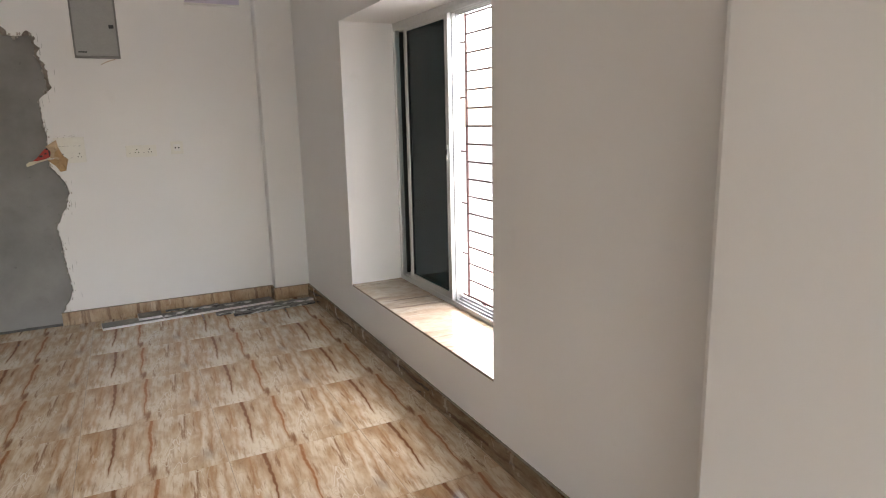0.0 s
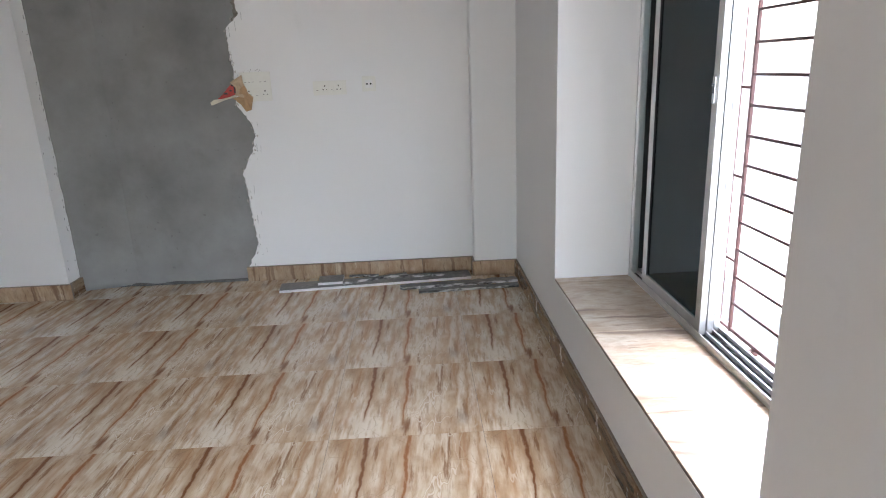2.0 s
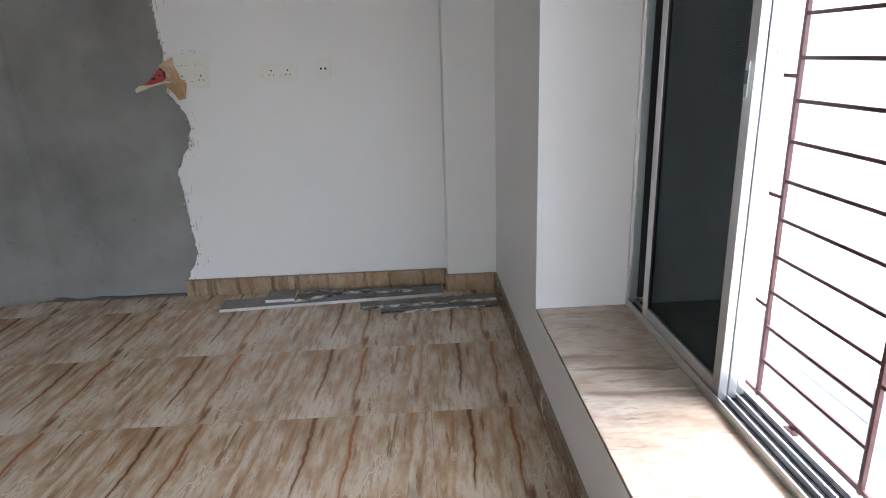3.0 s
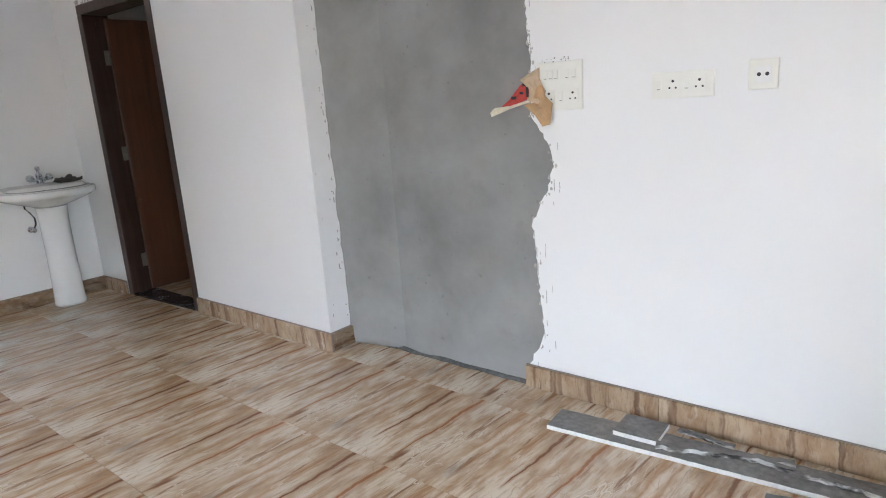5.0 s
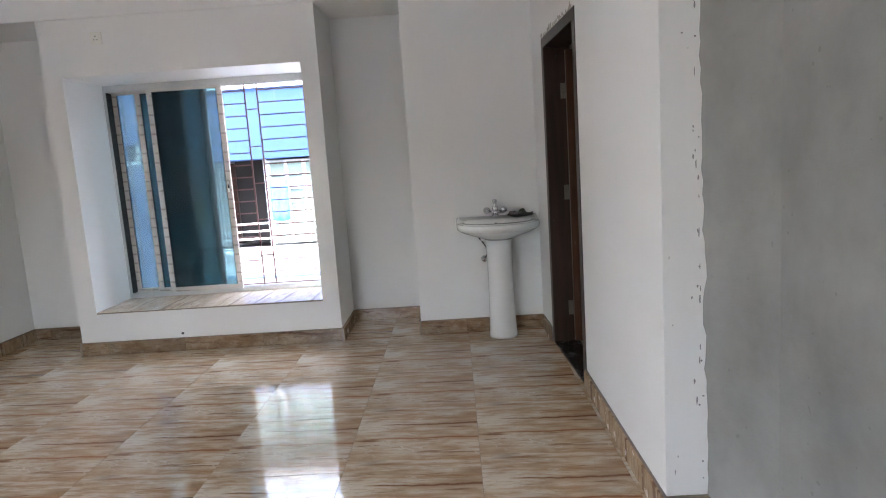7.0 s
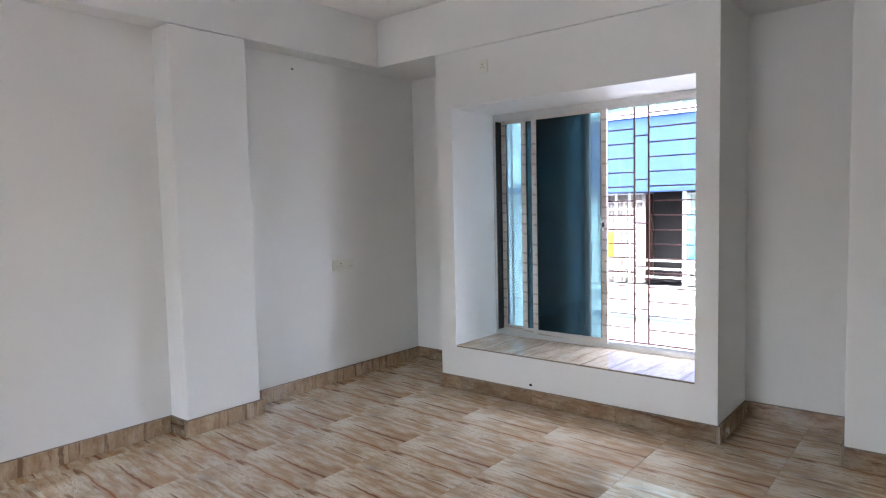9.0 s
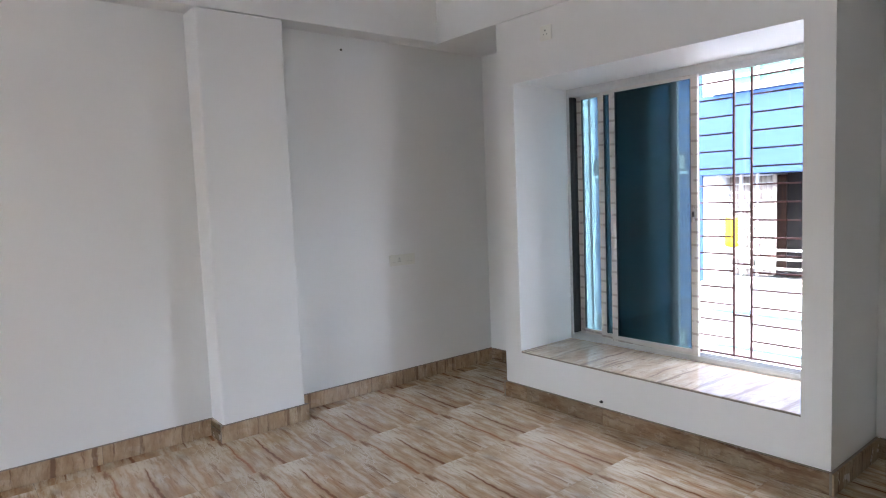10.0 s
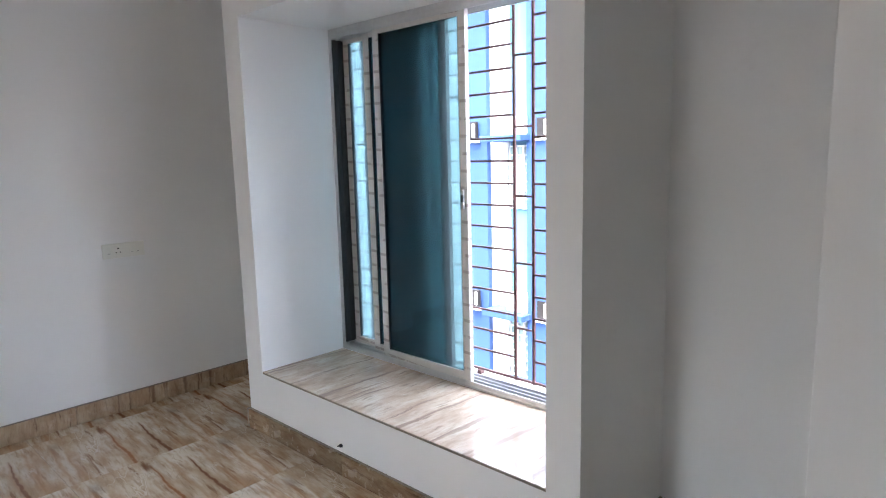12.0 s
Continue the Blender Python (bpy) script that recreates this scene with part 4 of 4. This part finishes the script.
# ---- tile offcuts on the floor by the wall ----
def offcut(cx, cy, length, width, z0, thick, turn, rag, seed, label):
    edge = OFFCUT_EDGE if rag < 0.01 else CHIPPED
    rng = random.Random(seed)
    top, n = [], max(6, int(length / 0.022))
    for i in range(n + 1):
        top.append((length * (i / n - 0.5), width / 2 - rng.uniform(0, rag)))
    for i in range(n, -1, -1):
        top.append((length * (i / n - 0.5), -width / 2 + rng.uniform(0, rag * 0.8)))
    c, s = math.cos(radians(turn)), math.sin(radians(turn))
    ring = [(cx + x * c - y * s, cy + x * s + y * c) for x, y in top]
    bm = bm_new()
    loft(bm, [[(x, y, z0) for x, y in ring], [(x, y, z0 + thick) for x, y in ring]], smooth=False, index=1)
    for f in bm.faces:
        if len(f.verts) > 4:
            f.material_index = 0
    return tagged(link("tile_offcut", bm, [OFFCUT, edge]), label, "tile offcut", "tile offcuts by the wall")


offcut(0.31, 5.668, 1.27, 0.15, 0.001, 0.017, 4.6, 0.004, 1, "long dusty grey tile offcut lying on the floor")
offcut(0.005, 5.69, 0.165, 0.15, 0.0185, 0.017, 3, 0.003, 2, "square dusty grey tile piece on the long offcut")
offcut(0.30, 5.68, 0.44, 0.05, 0.0185, 0.016, 17, 0.02, 3, "narrow jagged grey tile sliver on the long offcut")
offcut(0.22, 5.755, 0.2, 0.03, 0.0185, 0.012, -3, 0.012, 4, "short jagged grey tile sliver on the long offcut")
offcut(0.60, 5.70, 0.34, 0.035, 0.0185, 0.016, -1, 0.014, 5, "narrow jagged grey tile sliver on the long offcut")
offcut(0.855, 5.545, 0.77, 0.085, 0.001, 0.017, 4, 0.022, 6, "ragged grey tile offcut with chipped edges on the floor")
offcut(0.915, 5.445, 0.645, 0.06, 0.001, 0.016, 3.2, 0.012, 7, "narrow ragged tile offcut on the floor")
offcut(0.92, 5.492, 0.635, 0.05, 0.0185, 0.016, 3.2, 0.012, 8, "narrow ragged tile offcut on another piece")


# ---- washbasin ----
def basin():
    bx, by = BASIN_WALL, 5.262
    t = thing("washbasin", (bx, by, 0), "white ceramic pedestal washbasin against the wall", "washbasin")

    def outline(half, back, side, front, z, lift=0.0):
        """Straight back, short straight ends, bowed front; depths are from the wall."""
        pts = [(back, half - 2 * half * i / 12) for i in range(12)]
        pts += [(back + (side - back) * i / 4, -half) for i in range(4)]
        for i in range(29):
            k = -math.pi / 2 + math.pi * i / 28
            pts.append((side + (front - side) * math.cos(k) ** 0.8, half * math.copysign(abs(math.sin(k)) ** 0.9, math.sin(k))))
        pts += [(side + (back - side) * i / 4, half) for i in range(1, 4)]
        return [(bx + d, by + w, z + lift * max(0.0, 1 - d / 0.13)) for d, w in pts]

    cx = bx + 0.205
    rings = [outline(0.085, 0.07, 0.15, 0.24, 0.722), outline(0.14, 0.05, 0.15, 0.29, 0.742), outline(0.215, 0.02, 0.14, 0.36, 0.768),
             outline(0.268, 0.004, 0.13, 0.405, 0.788), outline(0.285, 0.003, 0.13, 0.425, 0.800), outline(0.298, 0.003, 0.13, 0.442, 0.808, 0.004),
             outline(0.302, 0.002, 0.13, 0.447, 0.826, 0.014), outline(0.301, 0.002, 0.13, 0.446, 0.842, 0.026), outline(0.296, 0.006, 0.13, 0.440, 0.850, 0.032),
             outline(0.285, 0.016, 0.125, 0.425, 0.851, 0.033), outline(0.282, 0.018, 0.125, 0.421, 0.843, 0.034), outline(0.278, 0.02, 0.125, 0.416, 0.852, 0.034),
             outline(0.246, 0.118, 0.15, 0.335, 0.856), outline(0.238, 0.125, 0.155, 0.325, 0.846), outline(0.205, 0.14, 0.17, 0.31, 0.78), outline(0.12, 0.18, 0.21, 0.28, 0.752), outline(0.03, 0.215, 0.23, 0.255, 0.748)]
    part("bowl", loft(bm_new(), rings), CERAMIC, t)
    hole = bm_new()
    disc(hole, (bx + 0.129, by - 0.012, 0.832), (1, 0, 0.25), 0.0085, 0.004)
    disc(hole, (bx + 0.133, by + 0.012, 0.812), (1, 0, 0.25), 0.0085, 0.004)
    part("overflow_hole", hole, BLACK, t)
    part("waste_ring", lathe(bm_new(), (cx + 0.04, by, 0.748), (0, 0, 1), [(0.028, 0), (0.028, 0.003), (0.018, 0.004), (0.018, 0.001)], 16), CHROME, t)
    ped = []
    for z, a, b in ((0.0, 0.104, 0.104), (0.02, 0.105, 0.105), (0.05, 0.1, 0.099), (0.12, 0.098, 0.096), (0.4, 0.093, 0.092), (0.6, 0.094, 0.094), (0.68, 0.097, 0.098), (0.725, 0.102, 0.105)):
        ring = []
        for i in range(32):
            k = 2 * math.pi * i / 32
            ring.append((max(bx + 0.16 + b * math.cos(k), bx + 0.095), by + a * math.copysign(abs(math.sin(k)) ** 0.85, math.sin(k)), z))
        ped.append(ring)
    part("pedestal", loft(bm_new(), ped), CERAMIC, t, "white ceramic pedestal")
    tx, tz = bx + 0.075, 0.886
    tap = part("mixer_tap", lathe(bm_new(), (tx, by - 0.01, tz), (0, 0, 1), [(0.028, 0), (0.028, 0.006), (0.02, 0.012), (0.019, 0.05), (0.024, 0.055), (0.02, 0.068), (0.011, 0.074), (0.010, 0.095), (0.016, 0.098), (0.018, 0.112), (0.013, 0.122), (0.002, 0.124)], 16), CHROME, t, "chrome two-handle mixer tap")
    bm = tube(bm_new(), [(tx, by - 0.075, tz + 0.03), (tx, by + 0.055, tz + 0.03)], 0.013, 12)
    part("cross_body", bm, CHROME, tap)
    bm = tube(bm_new(), [(tx + 0.01, by - 0.01, tz + 0.035), (tx + 0.05, by - 0.01, tz + 0.045), (tx + 0.095, by - 0.01, tz + 0.04), (tx + 0.105, by - 0.01, tz + 0.022)], 0.010, 10)
    part("spout", bm, CHROME, tap)
    for s in (-1, 1):
        c = (tx + 0.012, by - 0.01 + s * 0.062, tz + 0.04)
        part("knob", lathe(bm_new(), c, (0.55, s * 0.25, 0.8), [(0.012, -0.015), (0.022, -0.008), (0.026, 0.004), (0.024, 0.016), (0.013, 0.023), (0.002, 0.024)], 10), CHROME, tap)
    v = thing("angle_valve", (bx, 5.155, 0.56), "small chrome angle valve with a dark hose under the basin", "valve")
    part("valve_body", lathe(bm_new(), (bx - 0.002, 5.155, 0.56), (1, 0, 0), [(0.024, 0), (0.024, 0.004), (0.011, 0.006), (0.011, 0.05), (0.017, 0.052), (0.017, 0.074), (0.006, 0.078)], 12), CHROME, v)
    part("hose", tube(bm_new(), [(bx + 0.045, 5.158, 0.565), (bx + 0.05, 5.178, 0.60), (bx + 0.055, 5.176, 0.645), (bx + 0.06, 5.150, 0.69), (bx + 0.065, 5.125, 0.72), (bx + 0.075, 5.12, 0.765)], 0.006, 8), BLACK, v, "dark flexible hose")


basin()


def rag(c, size, seed):
    bm = bm_new()
    rings = []
    for j in range(1, 9):
        a = math.pi * j / 9
        ring = []
        for i in range(20):
            k = 2 * math.pi * i / 20
            d = Vector((math.sin(a) * math.cos(k), math.sin(a) * math.sin(k), math.cos(a)))
            w = 1 + 0.75 * noise.noise(d * 2.6 + Vector((seed, 0, 0))) + 0.35 * noise.noise(d * 7)
            ring.append((c[0] + d.x * size[0] * w, c[1] + d.y * size[1] * w, max(c[2], c[2] + size[2] * (0.45 + d.z * 0.55) * w)))
        rings.append(ring)
    return loft(bm, rings, smooth=False)


tagged(link("cleaning_rag", rag((BASIN_WALL + 0.095, 5.43, 0.872), (0.05, 0.085, 0.034), 3.0), RAG), "crumpled dark grey rag on the rim of the washbasin", "rag")

# ---- the house across the lane ----
def house():
    X = -11.0
    h = thing("apartment_building", (X - 4, 0.5, -7.0), "blue and white painted apartment building across the lane", "building")
    FL = 2.93                                   # storey height
    levels = [-2 * FL, -FL, 0.0]
    core = boxed((X - 8, -9.0, -7.0), (X - 1.6, 8.0, 4.3))
    part("wall", core, WHITE_FACADE, h, "white painted wall")

    def strip(y0, y1, mat, out, label):
        part("wall", boxed((X - 1.6, y0, -7.0), (X + out, y1, 4.3)), mat, h, label)

    strip(-1.04, -0.20, BLUE, 0.0, "sky blue pilaster")
    strip(-0.20, 0.06, WHITE_FACADE, -0.04, "white pilaster")
    strip(-1.55, -1.04, PALE_BLUE, -0.25, "pale blue wall strip")
    strip(-1.94, -1.55, WHITE_FACADE, -0.2, "white wall strip")
    strip(-2.36, -1.94, BLUE, -0.1, "sky blue pilaster")
    strip(-4.6, -2.36, WHITE_FACADE, -0.2, "white wall strip")
    strip(-9.0, -4.6, WHITE_FACADE, -0.1, "white wall")
    strip(3.6, 8.0, MAROON, -0.1, "dull maroon tiled wall")
    # unseen roof, set low so that more sky light reaches the window
    part("roof", boxed((X - 8.2, -9.2, 4.3), (X + 0.3, 8.2, 4.5)), CONCRETE, h)
    for L in levels:
        # balcony: blue parapet band over the opening, white parapet with ledge below
        part("balcony_band", boxed((X - 1.55, -0.20, L + 1.53), (X + 0.12, 3.6, L + 2.76), 0.01), BLUE if L == 0.0 else WHITE_FACADE, h, "sky blue balcony parapet" if L == 0.0 else "white balcony parapet")
        part("balcony_coping", boxed((X - 0.2, 0.06, L + 2.76), (X + 0.17, 3.6, L + 2.82), 0.01), WHITE_FACADE, h)
        part("ledge", boxed((X - 0.1, 0.06, L - 0.60), (X + 0.2, 3.6, L - 0.54), 0.01), PALE_BLUE, h, "pale blue ledge")
        part("ledge", boxed((X - 0.1, 0.06, L - 1.16), (X + 0.16, 3.6, L - 1.11), 0.01), PALE_BLUE, h, "pale blue ledge")
        part("parapet", boxed((X - 0.1, 0.06, L - 1.1), (X + 0.02, 3.6, L - 0.06)), WHITE_FACADE, h, "white balcony parapet")
        # room front behind the balcony
        part("dark_doorway", boxed((X - 1.62, 0.72, L - 0.06), (X - 0.95, 1.47, L + 1.53)), ROOM_DARK, h, "dark open doorway")
        part("door_leaf", boxed((X - 1.5, 0.56, L - 0.06), (X - 0.93, 0.715, L + 1.5)), JAMB, h, "dark brown door leaf, open")
        win = part("window", boxed((X - 1.2, 1.55, L - 0.05), (X - 0.34, 2.9, L + 1.5)), PALE_GLASS, h, "pale green glazed window")
        for i in range(5):
            y = 1.55 + i * 0.33
            part("mullion", boxed((X - 0.34, y - 0.03, L - 0.05), (X - 0.28, y + 0.03, L + 1.5)), WHITE_FACADE, win)
        for i in range(7):
            z = L - 0.02 + i * 0.25
            part("grille_bar", boxed((X - 0.30, 1.5, z - 0.012), (X - 0.26, 2.95, z + 0.012)), WHITE_FACADE, win)
        part("wall", boxed((X - 1.6, 2.95, L - 0.06), (X - 0.25, 3.14, L + 1.53)), WHITE_FACADE, h)
        part("wall", boxed((X - 1.6, 3.145, L - 0.06), (X - 0.27, 3.595, L + 1.53)), MAROON, h, "dull maroon tiled wall")
        part("vent_opening", boxed((X - 0.3, 3.20, L + 1.17), (X - 0.262, 3.30, L + 1.30)), ROOM_DARK, h, "small dark hole in the wall")
        for i in range(9):
            for z in (-0.22, -0.42):
                part("parapet_slot", boxed((X + 0.018, 0.86 + i * 0.085, L + z), (X + 0.024, 0.873 + i * 0.085, L + z + 0.075)), PALE_GLASS, h)
        part("wall", boxed((X - 1.6, 1.475, L - 0.06), (X - 0.25, 1.545, L + 1.53)), WHITE_FACADE, h)
        for z in (0.08, 0.22, 0.36):
            part("balcony_rail", boxed((X - 0.08, 0.06, L + z), (X - 0.04, 3.6, L + z + 0.03)), WHITE_FACADE, h, "white balcony rail")
        # small openings in the pilasters
        for y0, y1 in ((-0.84, -0.48), (-2.31, -2.09)):
            nook = part("vent_opening", boxed((X - 0.05, y0, L + 1.63), (X + 0.012, y1, L + 1.93)), ROOM_DARK, h, "small dark vent opening with a fan")
            part("vent_frame", boxed((X - 0.02, y0 - 0.06, L + 1.58), (X + 0.05, y1 + 0.06, L + 1.63)), WHITE_FACADE, nook)
            part("vent_box", boxed((X - 0.02, y0 + 0.14, L + 1.66), (X + 0.04, y1 - 0.02, L + 1.9), 0.02), CURTAIN, nook)
        # window with sunshade on the pale strip, outdoor unit on the shade
        w2 = part("window", boxed((X - 0.3, -1.56, L + 0.47), (X - 0.235, -1.10, L + 1.5)), PALE_GLASS, h, "window with a white grille")
        for i in range(4):
            y = -1.56 + i * 0.153
            part("mullion", boxed((X - 0.235, y - 0.02, L + 0.46), (X - 0.2, y + 0.02, L + 1.52)), WHITE_FACADE, w2)
        for i in range(8):
            z = L + 0.48 + i * 0.1457
            part("grille_bar", boxed((X - 0.22, -1.59, z - 0.012), (X - 0.19, -1.07, z + 0.012)), WHITE_FACADE, w2)
        part("sunshade", boxed((X - 0.3, -1.82, L + 1.58), (X + 0.25, -0.975, L + 1.68), 0.01), BLUE, h, "blue concrete sunshade")
        ac = part("air_conditioner", boxed((X - 0.22, -1.45, L + 1.68), (X + 0.05, -1.03, L + 1.98), 0.02), WHITE_PLASTIC, h, "white outdoor air conditioner unit")
        bm = bm_new()
        lathe(bm, (X + 0.048, -1.27, L + 1.83), (1, 0, 0), [(0.11, 0), (0.11, 0.012), (0.09, 0.014), (0.02, 0.006)], 20)
        part("fan_guard", bm, CONCRETE, ac)
    # shade net and white grille on the balcony above
    for L in (0.0,):
        part("shade_net", boxed((X - 0.5, 0.10, L + 2.82), (X - 0.46, 3.6, L + 4.3)), GREEN_NET, h, "green shade net behind a white grille")
        for i in range(9):
            z = L + 2.9 + i * 0.16
            part("net_bar", boxed((X - 0.44, 0.06, z), (X - 0.40, 3.6, z + 0.05)), WHITE_FACADE, h)
        for i in range(9):
            y = 0.06 + i * 0.44
            part("net_post", boxed((X - 0.43, y - 0.02, L + 2.82), (X - 0.39, y + 0.02, L + 4.3)), WHITE_FACADE, h)
    # plain window bars before the curtains
    for i in range(9):
        z = 0.45 + i * 0.13
        part("curtain_bar", boxed((X - 0.30, 0.06, z), (X - 0.28, 0.78, z + 0.025)), WHITE_FACADE, h)
    for y in (0.30, 0.55):
        part("curtain_post", boxed((X - 0.31, y - 0.02, -0.06), (X - 0.27, y + 0.02, 1.53)), WHITE_FACADE, h)


house()


def cloth(name, x, y0, y1, z0, z1, folds, depth, mat, label, category):
    """Hanging cloth with soft folds."""
    bm = bm_new()
    n = 40
    rows = []
    for z in [z1 - (z1 - z0) * k / 6 for k in range(7)]:
        rows.append([(x + depth * math.sin(folds * 2 * math.pi * i / n + (z1 - z) * 0.6) * (0.4 + 0.6 * (z1 - z) / (z1 - z0)), y0 + (y1 - y0) * i / n, z - 0.03 * math.sin(3.1 * i / n)) for i in range(n + 1)])
    grid = [[bm.verts.new(p) for p in r] for r in rows]
    for a, b in zip(grid, grid[1:]):
        for i in range(n):
            bm.faces.new((a[i], a[i + 1], b[i + 1], b[i])).smooth = True
    ob = link(name, bm, mat)
    so = ob.modifiers.new("thickness", "SOLIDIFY")
    so.thickness = 0.006
    return tagged(ob, label, category)


cloth("curtain", -11.42, 0.06, 0.45, -0.05, 1.52, 5, 0.03, CURTAIN, "beige curtain hanging behind the balcony", "curtain")
cloth("curtain", -11.46, 0.46, 0.77, -0.05, 1.52, 4, 0.03, CURTAIN, "beige curtain hanging behind the balcony", "curtain")
cloth("hanging_cloth", -11.05, 0.16, 0.36, 0.42, 0.88, 2, 0.02, YELLOW, "bright yellow cloth hung over the balcony rail", "cloth")
cloth("hanging_cloth", -11.05, 1.62, 1.95, 0.42, 1.15, 2, 0.03, BLUE_CLOTH, "blue cloth hung on the balcony line", "cloth")

# ground far below, the neighbour's roof on the other side
structure("ground", boxed((-600, -600, -7.2), (600, 600, -7.0)), ASPHALT, "lane and ground far below", "ground")
nb = thing("neighbour_house", (9, 3, -7.0), "low house with a pale cement roof terrace", "building")
part("wall", boxed((4.2, -7, -7.0), (16, 13, -1.45)), WHITE_FACADE, nb)
part("roof", boxed((4.0, -7.2, -1.45), (16.2, 13.2, -1.3)), ROOF, nb, "pale cement roof")
for lo, hi in (((4.0, -7.2, -1.3), (4.2, 13.2, -1.0)), ((16.0, -7.2, -1.3), (16.2, 13.2, -0.3)), ((4.2, -7.2, -1.3), (16.0, -7.0, -0.3)), ((4.2, 13.0, -1.3), (16.0, 13.2, -0.3))):
    part("parapet", boxed(lo, hi, 0.01), ROOF, nb, "low pale parapet")


# ---- skirting, sills and floor: tile by tile ----
def skirting(a, b, normal, vertical_grain, label="wood-vein tile skirting along the wall"):
    """Skirting from a to b (x, y) on a wall whose room side faces normal."""
    a, b, n = Vector((*a, 0)), Vector((*b, 0)), Vector((*normal, 0))
    d = (b - a).normalized()
    total = (b - a).length

    def bar(p, q, d0, d1, z0, z1, bevel=0.0):
        pts = [p + n * d0, q + n * d1]
        lo = [min(pts[0][i], pts[1][i]) for i in range(2)]
        hi = [max(pts[0][i], pts[1][i]) for i in range(2)]
        return boxed((lo[0], lo[1], z0), (hi[0], hi[1], z1), bevel)

    base = structure("baseboard", bar(a, b, -0.001, 0.010, 0.0, 0.1035), GROUT, label, "baseboard")
    at = 0.0
    while at < total - 0.005:
        end = min(at + 0.605, total)
        mid = a + d * ((at + end) / 2)
        half = d * ((end - at) / 2 - 0.001)
        bm = bar(a + d * ((at + end) / 2) - half - mid, a + d * ((at + end) / 2) + half - mid, 0.0078, 0.018, 0.001, 0.1, 0.0015)
        me = bpy.data.meshes.new("skirting_tile")
        finish(bm).to_mesh(me)
        bm.free()
        me.materials.append(SKIRT_X if vertical_grain else SKIRT_Y_SHADED)
        place("skirting_tile", me, base, at=tuple(mid))
        at = end
    return base


skirting((-0.585, N_WALL), (0.98, N_WALL), (0, -1), True)
skirting((0.962, 5.722), (E_WALL, 5.722), (0, -1), True)
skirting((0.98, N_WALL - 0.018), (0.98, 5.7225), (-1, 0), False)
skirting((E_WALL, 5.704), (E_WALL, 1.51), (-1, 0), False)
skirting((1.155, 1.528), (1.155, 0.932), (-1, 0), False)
skirting((STUB + 0.018, DOOR_WALL), (DOOR[1], DOOR_WALL), (0, -1), True)
skirting((STUB, DOOR_WALL - 0.0), (STUB, N_WALL + 0.012), (1, 0), False)
skirting((DOOR[0], DOOR_WALL - 0.048), (BASIN_WALL + 0.018, DOOR_WALL - 0.048), (0, -1), True)
skirting((BASIN_WALL, DOOR_WALL - 0.048), (BASIN_WALL, 4.641), (1, 0), False)
skirting((BASIN_WALL + 0.018, 4.641), (W_WALL, 4.641), (0, -1), True)
skirting((W_WALL, 4.623), (W_WALL, BAY_Y[1] + 0.018), (1, 0), False)
skirting((W_WALL, BAY_Y[1]), (BAY + 0.018, BAY_Y[1]), (0, 1), True)
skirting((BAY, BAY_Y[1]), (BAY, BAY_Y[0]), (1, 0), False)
skirting((BAY + 0.018, BAY_Y[0]), (W_WALL, BAY_Y[0]), (0, -1), True)
skirting((W_WALL, BAY_Y[0] - 0.018), (W_WALL, S_WALL + 0.018), (1, 0), False)
skirting((W_WALL, S_WALL), (-3.047, S_WALL), (0, 1), True)
skirting((-3.047, S_WALL + 0.018), (-3.047, 1.447), (-1, 0), False)
skirting((-3.065, 1.447), (-2.503, 1.447), (0, 1), True)
skirting((-2.521, 1.447), (-2.521, S_WALL + 0.018), (1, 0), False)
skirting((-2.521, S_WALL), (-1.2, S_WALL), (0, 1), True)


def sill(name, x0, x1, y0, y1, z, label):
    base = structure(name, boxed((x0, y0, z - 0.012), (x1, y1, z - 0.004)), GROUT, label, "window sill")
    y = y0
    while y < y1 - 0.01:
        e = min(y + 0.605, y1)
        bm = boxed((x0, y - (y + e) / 2 + 0.0008, z - 0.0042), (x1, e - (y + e) / 2 - 0.0008, z), 0.0012)
        for v in bm.verts:
            v.co.x -= (x0 + x1) / 2
        me = bpy.data.meshes.new("sill_tile")
        finish(bm).to_mesh(me)
        bm.free()
        me.materials.append(SILL)
        place("sill_tile", me, base, at=((x0 + x1) / 2, (y + e) / 2, 0))
        y = e


sill("window_sill_1", E_WALL + 0.002, 1.632, W1[0], W1[1], W1[2], "glossy wood-vein tiled window seat")
sill("window_sill_2", -4.80, BAY - 0.002, W2[0], W2[1], W2[2], "glossy wood-vein tiled window seat")

floor = structure("floor", boxed((-5.0, -3.4, -0.2), (1.74, 7.4, -0.0022)), GROUT, "glossy cream and brown wood-vein floor tiles", "floor")
TS = 0.605
tile_bm = boxed((-TS / 2 + 0.0008, -TS / 2 + 0.0008, -0.009), (TS / 2 - 0.0008, TS / 2 - 0.0008, 0.0), 0.0007)
tile_me = bpy.data.meshes.new("floor_tile")
finish(tile_bm).to_mesh(tile_me)
tile_bm.free()
tile_me.materials.append(TILE)
# each tile's dark vein starts at its north edge, 0.14 m east of its west edge
for i in range(-6, 5):
    for j in range(-13, 5):
        x = -1.45 + TS * i + TS / 2 - 0.14
        y = 4.4 + TS * j - TS / 2
        if x - TS / 2 > 1.3 or x + TS / 2 < -4.9 or y > 7.3 or y + TS / 2 < -3.2:
            continue
        if y + TS / 2 < 1.2 and x + TS / 2 < -1.25:
            continue
        if y - TS / 2 > 5.9 and x > -2.3:
            continue
        place("floor_tile", tile_me, floor, at=(x, y, 0.0))
